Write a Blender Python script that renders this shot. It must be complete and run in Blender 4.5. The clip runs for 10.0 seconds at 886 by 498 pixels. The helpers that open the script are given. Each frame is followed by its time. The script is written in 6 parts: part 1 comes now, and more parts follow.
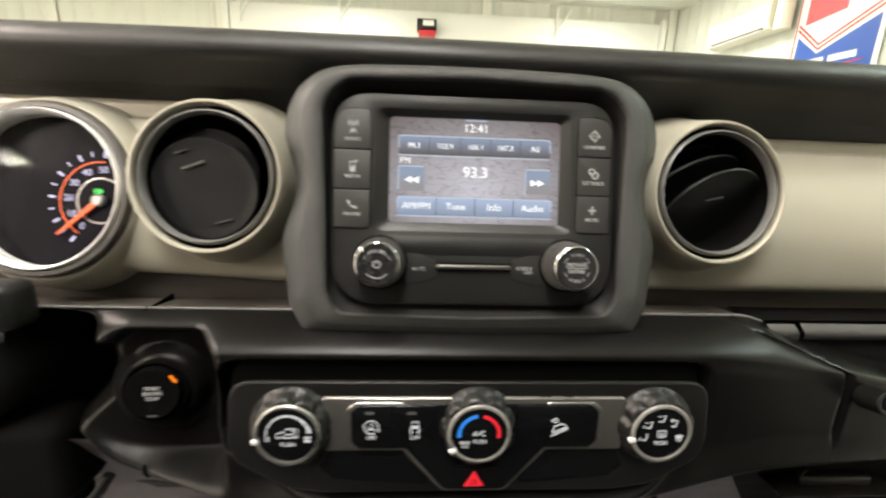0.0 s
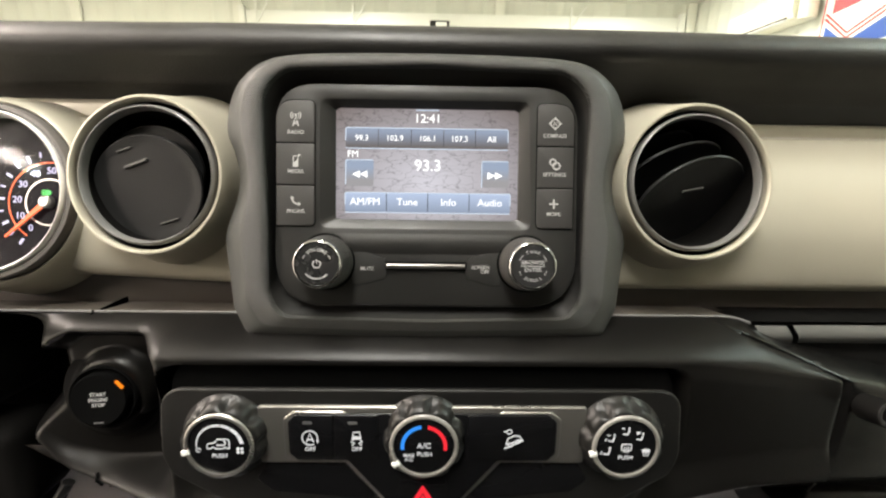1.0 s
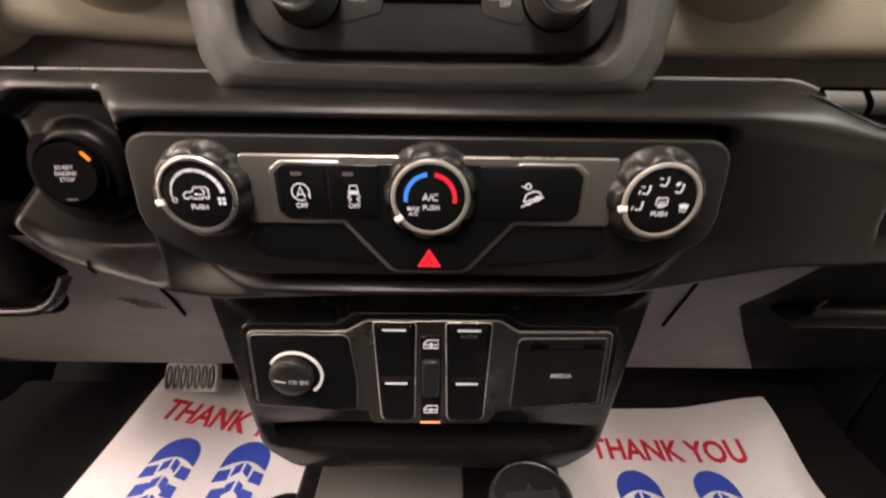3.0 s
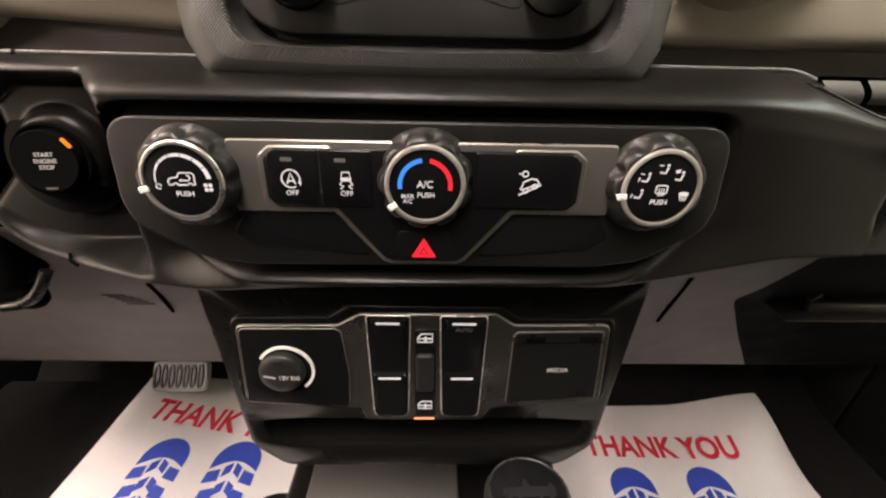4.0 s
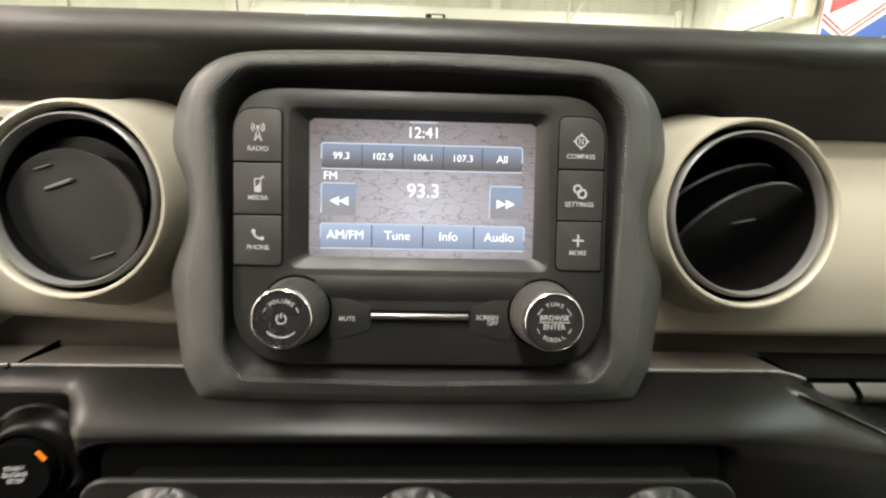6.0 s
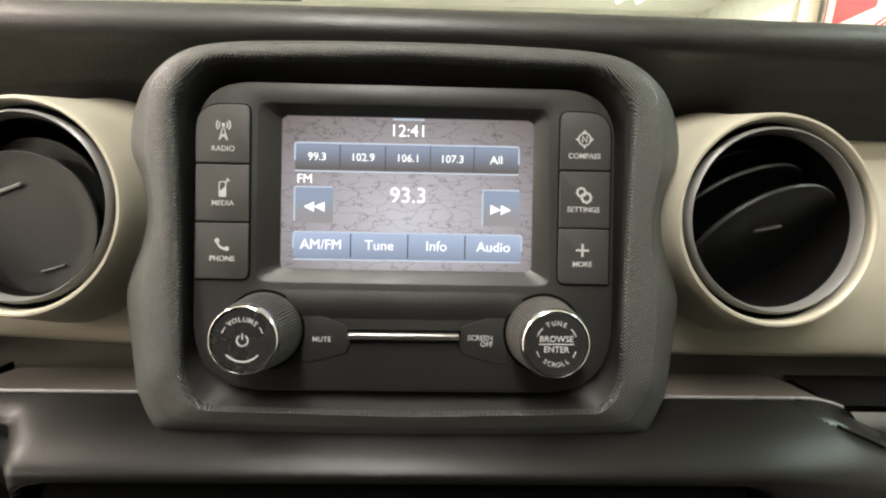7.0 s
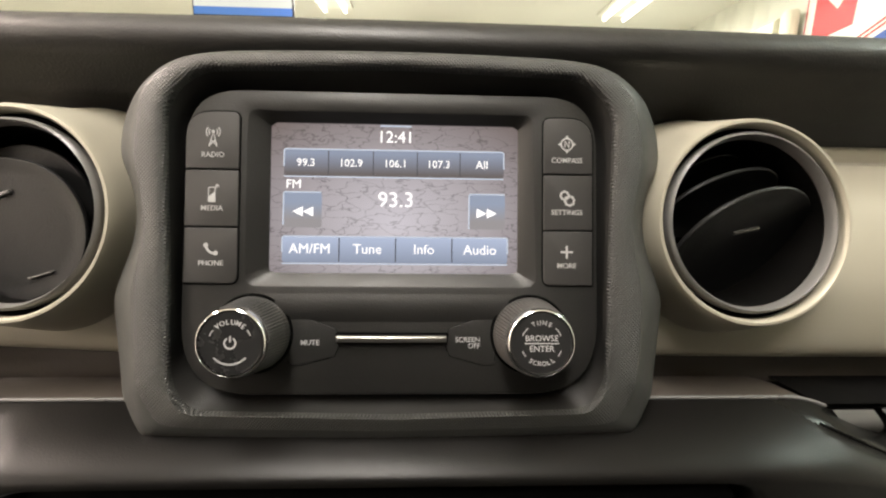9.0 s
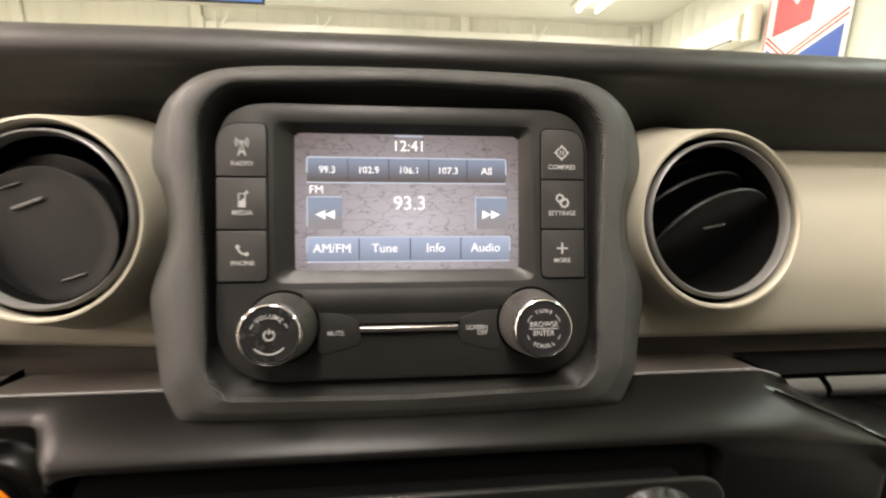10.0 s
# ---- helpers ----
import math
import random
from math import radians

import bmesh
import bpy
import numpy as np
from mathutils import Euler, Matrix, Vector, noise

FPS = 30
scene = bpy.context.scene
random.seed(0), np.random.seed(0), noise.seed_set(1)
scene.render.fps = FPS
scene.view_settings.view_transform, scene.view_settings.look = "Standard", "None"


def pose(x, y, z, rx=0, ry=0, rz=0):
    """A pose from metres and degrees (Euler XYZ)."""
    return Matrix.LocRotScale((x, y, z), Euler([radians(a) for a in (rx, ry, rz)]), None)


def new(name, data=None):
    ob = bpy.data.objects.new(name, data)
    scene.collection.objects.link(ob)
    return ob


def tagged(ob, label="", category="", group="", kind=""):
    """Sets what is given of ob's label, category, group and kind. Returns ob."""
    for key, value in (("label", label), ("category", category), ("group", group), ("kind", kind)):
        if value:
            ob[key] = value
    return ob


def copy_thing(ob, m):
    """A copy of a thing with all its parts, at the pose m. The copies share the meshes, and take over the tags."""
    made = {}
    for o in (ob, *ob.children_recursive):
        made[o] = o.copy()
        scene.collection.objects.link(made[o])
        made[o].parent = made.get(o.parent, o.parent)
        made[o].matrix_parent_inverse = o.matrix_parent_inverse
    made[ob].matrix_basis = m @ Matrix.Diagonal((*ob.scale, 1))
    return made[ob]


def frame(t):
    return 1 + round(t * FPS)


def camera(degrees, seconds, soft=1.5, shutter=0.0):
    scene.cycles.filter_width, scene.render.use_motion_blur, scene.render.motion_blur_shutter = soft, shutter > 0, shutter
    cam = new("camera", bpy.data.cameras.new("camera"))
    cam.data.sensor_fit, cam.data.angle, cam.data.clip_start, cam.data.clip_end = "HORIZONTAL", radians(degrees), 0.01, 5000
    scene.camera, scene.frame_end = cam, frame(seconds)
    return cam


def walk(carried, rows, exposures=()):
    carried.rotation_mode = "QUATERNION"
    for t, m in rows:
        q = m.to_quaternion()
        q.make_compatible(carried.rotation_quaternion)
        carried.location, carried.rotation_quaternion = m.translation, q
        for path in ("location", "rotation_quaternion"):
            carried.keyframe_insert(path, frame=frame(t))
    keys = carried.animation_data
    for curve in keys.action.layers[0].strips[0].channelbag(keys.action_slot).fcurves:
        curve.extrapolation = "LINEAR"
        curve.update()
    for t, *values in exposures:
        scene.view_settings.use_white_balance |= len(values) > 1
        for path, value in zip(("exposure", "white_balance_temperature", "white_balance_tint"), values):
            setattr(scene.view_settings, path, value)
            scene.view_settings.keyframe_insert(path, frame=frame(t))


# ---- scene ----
cam = camera(95.0, 10.0, soft=2.2, shutter=0.4)
# seconds, place, turn
ROWS = [
    (0.0, -0.0354, -0.2606, 1.3131, 76.06, -2.03, -2.99),
    (0.1, -0.0204, -0.2564, 1.3101, 76.53, -1.91, -2.98),
    (0.2, -0.0091, -0.2526, 1.3107, 76.95, -1.76, -2.61),
    (0.5, 0.0037, -0.2451, 1.3085, 77.18, -1.21, -1.25),
    (1.0, 0.0061, -0.2467, 1.3080, 76.24, -0.82, -0.75),
    (1.2, 0.0046, -0.2475, 1.3075, 75.32, -0.73, -0.63),
    (1.5, 0.0057, -0.2488, 1.3014, 72.94, -0.60, -0.11),
    (1.7, 0.0050, -0.2501, 1.2919, 70.59, -0.61, 0.02),
    (2.0, 0.0060, -0.2514, 1.2808, 68.47, -0.53, 0.24),
    (2.2, 0.0071, -0.2520, 1.2714, 66.99, -0.54, 0.27),
    (2.5, 0.0062, -0.2506, 1.2576, 64.42, -0.68, 0.11),
    (2.7, 0.0050, -0.2483, 1.2421, 64.08, -0.92, -0.13),
    (2.9, 0.0056, -0.2421, 1.2317, 62.19, -0.82, -0.03),
    (3.0, 0.0052, -0.2395, 1.2265, 61.37, -0.84, -0.09),
    (3.2, 0.0043, -0.2361, 1.2189, 60.61, -0.96, -0.24),
    (4.3, 0.0044, -0.2390, 1.2206, 62.56, -1.40, -1.21),
    (4.5, 0.0033, -0.2425, 1.2303, 64.25, -1.44, -1.39),
    (4.7, 0.0031, -0.2497, 1.2426, 66.45, -1.45, -1.55),
    (5.0, 0.0015, -0.2568, 1.2608, 68.32, -1.56, -1.78),
    (5.2, -0.0014, -0.2546, 1.2771, 69.62, -1.71, -2.08),
    (5.5, -0.0056, -0.2395, 1.3121, 71.76, -1.68, -2.22),
    (5.7, -0.0008, -0.2234, 1.3262, 73.35, -1.61, -2.06),
    (6.0, 0.0043, -0.1954, 1.3209, 75.56, -1.45, -1.47),
    (6.2, 0.0055, -0.1812, 1.3197, 75.96, -1.45, -1.54),
    (7.3, 0.0150, -0.1743, 1.3138, 77.81, -1.14, -0.78),
    (7.5, 0.0159, -0.1752, 1.3144, 77.93, -1.33, -1.45),
    (8.0, 0.0152, -0.1762, 1.3140, 78.32, -1.24, -1.47),
    (8.5, 0.0149, -0.1775, 1.3120, 79.22, -1.02, -1.49),
    (9.0, 0.0152, -0.1783, 1.3109, 79.31, -0.91, -1.92),
    (9.5, 0.0148, -0.1805, 1.3110, 78.89, -0.87, -2.94),
    (9.7, 0.0139, -0.1796, 1.3112, 79.04, -0.78, -3.27),
    (10.0, -0.0018, -0.1973, 1.3182, 78.04, -0.71, -5.18),
]
# seconds, stops, kelvin, tint
EXPOSURES = [(0.0, -0.2, 6500, 10), (0.4, 0.0, 6500, 10), (1.6, 0.0, 6500, 10), (2.7, 0.08, 7050, 24), (4.0, 0.08, 7050, 22), (4.5, 0.06, 6800, 15), (5.1, 0.0, 6500, 12), (5.6, 0.0, 6500, 10), (6.2, 0.0, 6500, 10), (7.5, -0.15, 6500, 10), (9.4, -0.20, 6800, 15), (10.0, -0.14, 6850, 16)]
walk(cam, [(t, pose(*p)) for t, *p in ROWS], EXPOSURES)

# ---- light ----
world = bpy.data.worlds.new("world")
scene.world = world
world.use_nodes = True
world.node_tree.nodes["Background"].inputs["Color"].default_value = (0.9, 0.88, 0.8, 1)
world.node_tree.nodes["Background"].inputs["Strength"].default_value = 0.05


def area_lamp(x, y, z, sx, sy, watts, color=(1.0, 0.96, 0.88)):
    data = bpy.data.lights.new("ceiling_and_fill_light", "AREA")
    data.shape, data.size, data.size_y, data.energy, data.color = "RECTANGLE", sx, sy, watts, color
    ob = new("ceiling_and_fill_light", data)
    ob.location = (x, y, z)
    return ob


# fluorescent lamps under the workshop ceiling; all but the first are added, unseen fill
CEILING = 4.06
WARM, COOL, PLAIN = (1.0, 0.87, 0.78), (0.82, 1.0, 0.90), (1.0, 0.97, 0.90)
LAMP_ROWS = [(3.2, 6.2, 120, 0.5, PLAIN), (-1.6, 6.2, 120, 0.5, PLAIN), (-0.4, -1.3, 225, 0.5, PLAIN), (-3.6, 0.7, 500, 0.5, WARM), (-6.2, -4.7, 1200, 0.5, WARM), (3.5, 0.7, 150, 0.5, COOL), (-7.4, -1.4, 500, 0.5, WARM), (-6.8, 3.4, 170, 0.5, PLAIN)]
for lx, ly, watts, wide, tint in LAMP_ROWS:
    area_lamp(lx, ly, CEILING - 0.17, wide, 2.3, watts, tint)

# ---- materials ----


def material(name, base, rough=0.5, metal=0.0, emit=None, strength=1.0, coat=0.0, spec=0.5):
    m = bpy.data.materials.new(name)
    m.use_nodes = True
    b = m.node_tree.nodes["Principled BSDF"]
    b.inputs["Base Color"].default_value = (*base, 1)
    b.inputs["Roughness"].default_value = rough
    b.inputs["Metallic"].default_value = metal
    b.inputs["Coat Weight"].default_value = coat
    b.inputs["Coat Roughness"].default_value = 0.06
    b.inputs["Specular IOR Level"].default_value = spec
    if emit:
        b.inputs["Emission Color"].default_value = (*emit, 1)
        b.inputs["Emission Strength"].default_value = strength
    return m


def node(m, kind, **values):
    n = m.node_tree.nodes.new(kind)
    for key, value in values.items():
        n.inputs[key.replace("_", " ")].default_value = value
    return n


def join(m, a, out, b, into):
    m.node_tree.links.new(a.outputs[out], b.inputs[into])


def grained(m, scale=900.0, bump=0.25, cell=True, distance=0.0004, vary=0.25, wear=18.0, rough_vary=0.12):
    """Fine relief in object space, and slow changes of tone and gloss."""
    b = m.node_tree.nodes["Principled BSDF"]
    coord = node(m, "ShaderNodeTexCoord")
    if cell:
        tex = node(m, "ShaderNodeTexVoronoi", Scale=scale)
        out = "Distance"
    else:
        tex = node(m, "ShaderNodeTexNoise", Scale=scale, Detail=3.0)
        out = 0
    bp = node(m, "ShaderNodeBump", Strength=bump, Distance=distance)
    join(m, coord, "Object", tex, "Vector")
    join(m, tex, out, bp, "Height")
    join(m, bp, "Normal", b, "Normal")
    slow = node(m, "ShaderNodeTexNoise", Scale=wear, Detail=6.0, Roughness=0.65)
    join(m, coord, "Object", slow, "Vector")
    ramp = node(m, "ShaderNodeMapRange")
    ramp.inputs["From Min"].default_value, ramp.inputs["From Max"].default_value = 0.3, 0.7
    r = b.inputs["Roughness"].default_value
    ramp.inputs["To Min"].default_value, ramp.inputs["To Max"].default_value = max(0.04, r - rough_vary), min(1, r + rough_vary)
    join(m, slow, 0, ramp, "Value")
    join(m, ramp, "Result", b, "Roughness")
    base = b.inputs["Base Color"].default_value[:3]
    mix = node(m, "ShaderNodeMix")
    mix.data_type = "RGBA"
    mix.inputs[6].default_value = (*[c * (1 - vary) for c in base], 1)
    mix.inputs[7].default_value = (*[c * (1 + vary) for c in base], 1)
    join(m, slow, 0, mix, "Factor")
    join(m, mix, 2, b, "Base Color")
    return m


def knurled(m, pitch, bump):
    """A fine diagonal diamond relief, with slow changes of tone and gloss."""
    grained(m, 900, bump, vary=0.1)
    b = m.node_tree.nodes["Principled BSDF"]
    coord = node(m, "ShaderNodeTexCoord")
    turn = node(m, "ShaderNodeMapping")
    turn.inputs["Rotation"].default_value = (0, 0, radians(45))
    turn.inputs["Scale"].default_value = (1.0, 1.0, 0.6)
    join(m, coord, "Object", turn, "Vector")
    waves = []
    for axis in ("X", "Y"):
        wave = node(m, "ShaderNodeTexWave", Scale=0.314 / (pitch * 0.7071), Distortion=0.0)
        wave.bands_direction = axis
        join(m, turn, "Vector", wave, "Vector")
        waves.append(wave)
    both = node(m, "ShaderNodeMath")
    both.operation = "MULTIPLY"
    m.node_tree.links.new(waves[0].outputs["Fac"], both.inputs[0])
    m.node_tree.links.new(waves[1].outputs["Fac"], both.inputs[1])
    bp = node(m, "ShaderNodeBump", Strength=bump, Distance=0.0006)
    join(m, both, 0, bp, "Height")
    join(m, bp, "Normal", b, "Normal")
    return m


BLACK = grained(material("black grained plastic", (0.0045, 0.0042, 0.0038), 0.33, spec=0.17), 1500, 0.12, rough_vary=0.03)
PAD = grained(material("soft black dash pad", (0.0125, 0.0119, 0.0108), 0.48, spec=0.36), 900, 0.28)
HOOD = grained(material("dark grey grained plastic", (0.039, 0.0398, 0.0372), 0.50, spec=0.33), 1500, 0.15, vary=0.1)
KNURL = knurled(material("dark grey knurled plastic", (0.034, 0.0345, 0.0322), 0.42), 0.0016, 0.8)
FACE = grained(material("radio face plastic", (0.0165, 0.0161, 0.0153), 0.42, spec=0.35), 1500, 0.15, vary=0.1)
KEY = grained(material("soft-touch radio key", (0.032, 0.0312, 0.0300), 0.46, spec=0.4), 1800, 0.12, vary=0.1)
BUTTON = grained(material("soft-touch button", (0.0060, 0.0060, 0.0060), 0.30, spec=0.2), 1800, 0.12, vary=0.1)
GAP = material("dark joint and shade", (0.0025, 0.0025, 0.0025), 0.9, spec=0.02)
PIANO = grained(material("gloss black", (0.005, 0.005, 0.0055), 0.22, spec=0.17), 40, 0.01, cell=False, vary=0.1, rough_vary=0.05)
BEIGE = grained(material("champagne satin paint", (0.365, 0.342, 0.274), 0.40, metal=0.2), 1600, 0.06, vary=0.05, wear=9)
SEMI = grained(material("semi-gloss black plastic", (0.0045, 0.0043, 0.0040), 0.26, spec=0.17), 1500, 0.06, rough_vary=0.03)
EDGE_GLINT = grained(material("satin edge glint", (0.12, 0.118, 0.115), 0.30), 900, 0.15)
CHROME = grained(material("chrome", (0.80, 0.79, 0.77), 0.15, metal=1.0), 60, 0.02, cell=False, vary=0.05, rough_vary=0.06)
EDGE = grained(material("bright satin edge glint", (0.64, 0.62, 0.58), 0.25, metal=0.6), 900, 0.04, vary=0.05)
SILVER = grained(material("satin silver", (0.34, 0.33, 0.31), 0.32, metal=0.85), 2200, 0.08, vary=0.08)
DARKSILVER = grained(material("smoked silver", (0.27, 0.258, 0.24), 0.30, metal=0.85), 2200, 0.05, vary=0.04, rough_vary=0.03)
SATINRING = grained(material("satin grey ring", (0.17, 0.163, 0.15), 0.32, spec=0.5), 900, 0.05, vary=0.06)
RUBBER = grained(material("black rubber", (0.012, 0.0118, 0.0115), 0.45, spec=0.30), 700, 0.3)
PLATEBLACK = grained(material("climate plate plastic", (0.0068, 0.0066, 0.0062), 0.40, spec=0.20), 1500, 0.15, vary=0.1)
VENTRING = grained(material("vent ring plastic", (0.125, 0.123, 0.118), 0.36), 1200, 0.05, vary=0.06)
VENT = grained(material("vent plastic", (0.0085, 0.0085, 0.0087), 0.44, spec=0.22), 1400, 0.2)
TAUPE = grained(material("taupe trim plastic", (0.016, 0.0135, 0.0115), 0.55), 900, 0.25)
SHELFBROWN = grained(material("brown-grey shelf plastic", (0.065, 0.055, 0.046), 0.45), 900, 0.2)
GUNMETAL = grained(material("dark gunmetal", (0.115, 0.108, 0.10), 0.26, metal=0.85), 2200, 0.05, vary=0.04, rough_vary=0.03)
DIAL = grained(material("black dial rubber", (0.0070, 0.0068, 0.0064), 0.38, spec=0.30), 1800, 0.02, vary=0.1, rough_vary=0.02)
MATT = grained(material("matt black plastic", (0.0045, 0.0043, 0.0041), 0.7, spec=0.03), 1500, 0.15)
LIGHTTRIM = grained(material("grey satin trim", (0.070, 0.070, 0.067), 0.42), 1500, 0.06, vary=0.06)
GREYTRIM = grained(material("grey trim plastic", (0.100, 0.091, 0.084), 0.6), 900, 0.4)
PEDAL = grained(material("grey pedal rubber", (0.20, 0.20, 0.20), 0.6), 900, 0.3)
KNOB = grained(material("knurled knob plastic", (0.055, 0.053, 0.050), 0.34), 1500, 0.1, vary=0.1)
KNOBCAP = grained(material("satin black cap", (0.016, 0.016, 0.016), 0.30), 1500, 0.05, vary=0.1)
CARPET = grained(material("black carpet", (0.0105, 0.0098, 0.0098), 1.0, spec=0.01), 500, 1.0, cell=False, distance=0.003, vary=0.5)
PAPER = grained(material("white paper", (0.89, 0.855, 0.85), 0.75), 60, 0.25, cell=False, distance=0.002, vary=0.04)
RED_INK = grained(material("red print", (0.48, 0.012, 0.030), 0.65), 90, 0.05, cell=False, vary=0.12)
BLUE_INK = grained(material("blue print", (0.012, 0.035, 0.27), 0.65), 90, 0.05, cell=False, vary=0.12)
LIT = material("backlit white", (0.3, 0.3, 0.3), 0.4, emit=(0.95, 0.97, 1.0), strength=0.44)
PRINT = material("light grey print", (0.36, 0.36, 0.355), 0.5, emit=(0.9, 0.9, 0.95), strength=0.05)
DIM = material("dim grey print", (0.08, 0.08, 0.08), 0.5)
WHITE_MARK = material("white marker", (0.75, 0.75, 0.73), 0.4)
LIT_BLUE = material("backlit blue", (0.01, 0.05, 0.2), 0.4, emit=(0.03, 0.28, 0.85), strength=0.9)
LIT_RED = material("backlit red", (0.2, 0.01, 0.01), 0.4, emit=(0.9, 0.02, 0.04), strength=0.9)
LIT_AMBER = material("amber light", (0.3, 0.08, 0.0), 0.4, emit=(1.0, 0.22, 0.01), strength=0.9)
GLOW = material("amber reflection glow", (0.3, 0.1, 0.05), 0.4, emit=(1.0, 0.36, 0.17), strength=1.5)
LIT_GREEN = material("green light", (0.0, 0.2, 0.02), 0.4, emit=(0.02, 0.8, 0.08), strength=0.8)
NEEDLE = material("orange needle", (0.6, 0.08, 0.01), 0.4, emit=(1.0, 0.12, 0.02), strength=0.75)
GAUGE_INK = material("violet-white gauge print", (0.3, 0.3, 0.35), 0.4, emit=(0.48, 0.45, 0.95), strength=0.6)
RINGLIGHT = grained(material("bright satin ring", (0.86, 0.85, 0.83), 0.35, metal=0.3), 900, 0.05, vary=0.04)
GAUGE_FACE = grained(material("gauge face", (0.004, 0.003, 0.005), 0.45, spec=0.06), 500, 0.05, vary=0.1)

# workshop
WALL = grained(material("cream steel liner", (0.72, 0.73, 0.66), 0.5), 30, 0.1, cell=False, distance=0.004, vary=0.05, wear=1.5)
CEIL = grained(material("white ceiling panels", (0.79, 0.79, 0.72), 0.6), 20, 0.1, cell=False, distance=0.004, vary=0.04, wear=1.0)
DOORWHITE = grained(material("white roller door", (0.84, 0.845, 0.80), 0.45), 30, 0.05, cell=False, vary=0.04, wear=1.2)
CONCRETE = grained(material("grey concrete floor", (0.33, 0.32, 0.30), 0.45), 25, 0.3, cell=False, distance=0.003, vary=0.2, wear=1.2)
APPLIANCE = grained(material("cream appliance plastic", (0.78, 0.76, 0.64), 0.4), 200, 0.05, cell=False, vary=0.04, wear=4)
SIGN_WHITE = grained(material("white vinyl", (0.80, 0.80, 0.78), 0.4), 40, 0.05, cell=False, vary=0.04)
SIGN_RED = grained(material("red vinyl", (0.62, 0.03, 0.04), 0.4), 40, 0.05, cell=False, vary=0.08)
SIGN_BLUE = grained(material("blue vinyl", (0.03, 0.10, 0.45), 0.4), 40, 0.05, cell=False, vary=0.08)
SIGN_PAGE = material("lit white page", (0.05, 0.05, 0.05), 0.3, emit=(0.95, 0.97, 0.92), strength=0.95)
SIGN_STRIP = material("lit blue strip", (0.01, 0.02, 0.1), 0.3, emit=(0.10, 0.32, 0.80), strength=0.8)
TUBE = material("fluorescent tube", (0.9, 0.9, 0.85), 0.4, emit=(1.0, 0.93, 0.78), strength=6.0)
CARPAINT = grained(material("dark car shell", (0.008, 0.008, 0.008), 0.6, spec=0.2), 300, 0.1, vary=0.1)
HEADLINER = grained(material("grey headliner", (0.10, 0.10, 0.095), 0.85), 700, 0.4, cell=False, vary=0.1)


def screen_material():
    """The lit display's picture: cracked earth in brown-grey, lighter towards the middle."""
    m = material("lit display", (0.01, 0.01, 0.01), 0.22)
    b = m.node_tree.nodes["Principled BSDF"]
    coord = node(m, "ShaderNodeTexCoord")
    stretch = node(m, "ShaderNodeMapping")
    stretch.inputs["Scale"].default_value = (0.8, 2.1, 1.0)
    crack = node(m, "ShaderNodeTexVoronoi", Scale=105.0)
    crack.feature = "DISTANCE_TO_EDGE"
    warp = node(m, "ShaderNodeTexNoise", Scale=120.0, Detail=3.0)
    shift = node(m, "ShaderNodeMix")
    shift.data_type = "RGBA"
    shift.blend_type = "LINEAR_LIGHT"
    shift.inputs[0].default_value = 0.008
    join(m, coord, "Object", stretch, "Vector")
    join(m, stretch, "Vector", warp, "Vector")
    join(m, stretch, "Vector", shift, 6)
    join(m, warp, "Color", shift, 7)
    join(m, shift, 2, crack, "Vector")
    line = node(m, "ShaderNodeMapRange")
    line.inputs["From Min"].default_value, line.inputs["From Max"].default_value = 0.0, 0.035
    line.inputs["To Min"].default_value, line.inputs["To Max"].default_value = 0.50, 1.0
    join(m, crack, "Distance", line, "Value")
    # glow: strongest a little below the middle
    place = node(m, "ShaderNodeMapping")
    place.inputs["Location"].default_value = (0.0, 0.20, 0.0)
    place.inputs["Scale"].default_value = (11.5, 17.0, 0.0)
    ball = node(m, "ShaderNodeTexGradient")
    ball.gradient_type = "SPHERICAL"
    join(m, coord, "Object", place, "Vector")
    join(m, place, "Vector", ball, "Vector")
    tone = node(m, "ShaderNodeMix")
    tone.data_type = "RGBA"
    tone.inputs[6].default_value = (0.175, 0.142, 0.136, 1)
    tone.inputs[7].default_value = (0.70, 0.68, 0.74, 1)
    join(m, ball, "Fac", tone, 0)
    both = node(m, "ShaderNodeMix")
    both.data_type = "RGBA"
    both.blend_type = "MULTIPLY"
    both.inputs[0].default_value = 1.0
    join(m, tone, 2, both, 6)
    join(m, line, "Result", both, 7)
    join(m, both, 2, b, "Emission Color")
    b.inputs["Emission Strength"].default_value = 1.0
    return m


def bar_material(name, low, high, v0, v1):
    """A lit on-screen button that grows lighter upwards."""
    m = material(name, (0.01, 0.01, 0.01), 0.22)
    b = m.node_tree.nodes["Principled BSDF"]
    coord = node(m, "ShaderNodeTexCoord")
    split = node(m, "ShaderNodeSeparateXYZ")
    ramp = node(m, "ShaderNodeMapRange")
    ramp.inputs["From Min"].default_value, ramp.inputs["From Max"].default_value = v0, v1
    mix = node(m, "ShaderNodeMix")
    mix.data_type = "RGBA"
    mix.inputs[6].default_value, mix.inputs[7].default_value = (*low, 1), (*high, 1)
    join(m, coord, "Object", split, "Vector")
    join(m, split, "Y", ramp, "Value")
    join(m, ramp, "Result", mix, 0)
    join(m, mix, 2, b, "Emission Color")
    b.inputs["Emission Strength"].default_value = 1.0
    return m


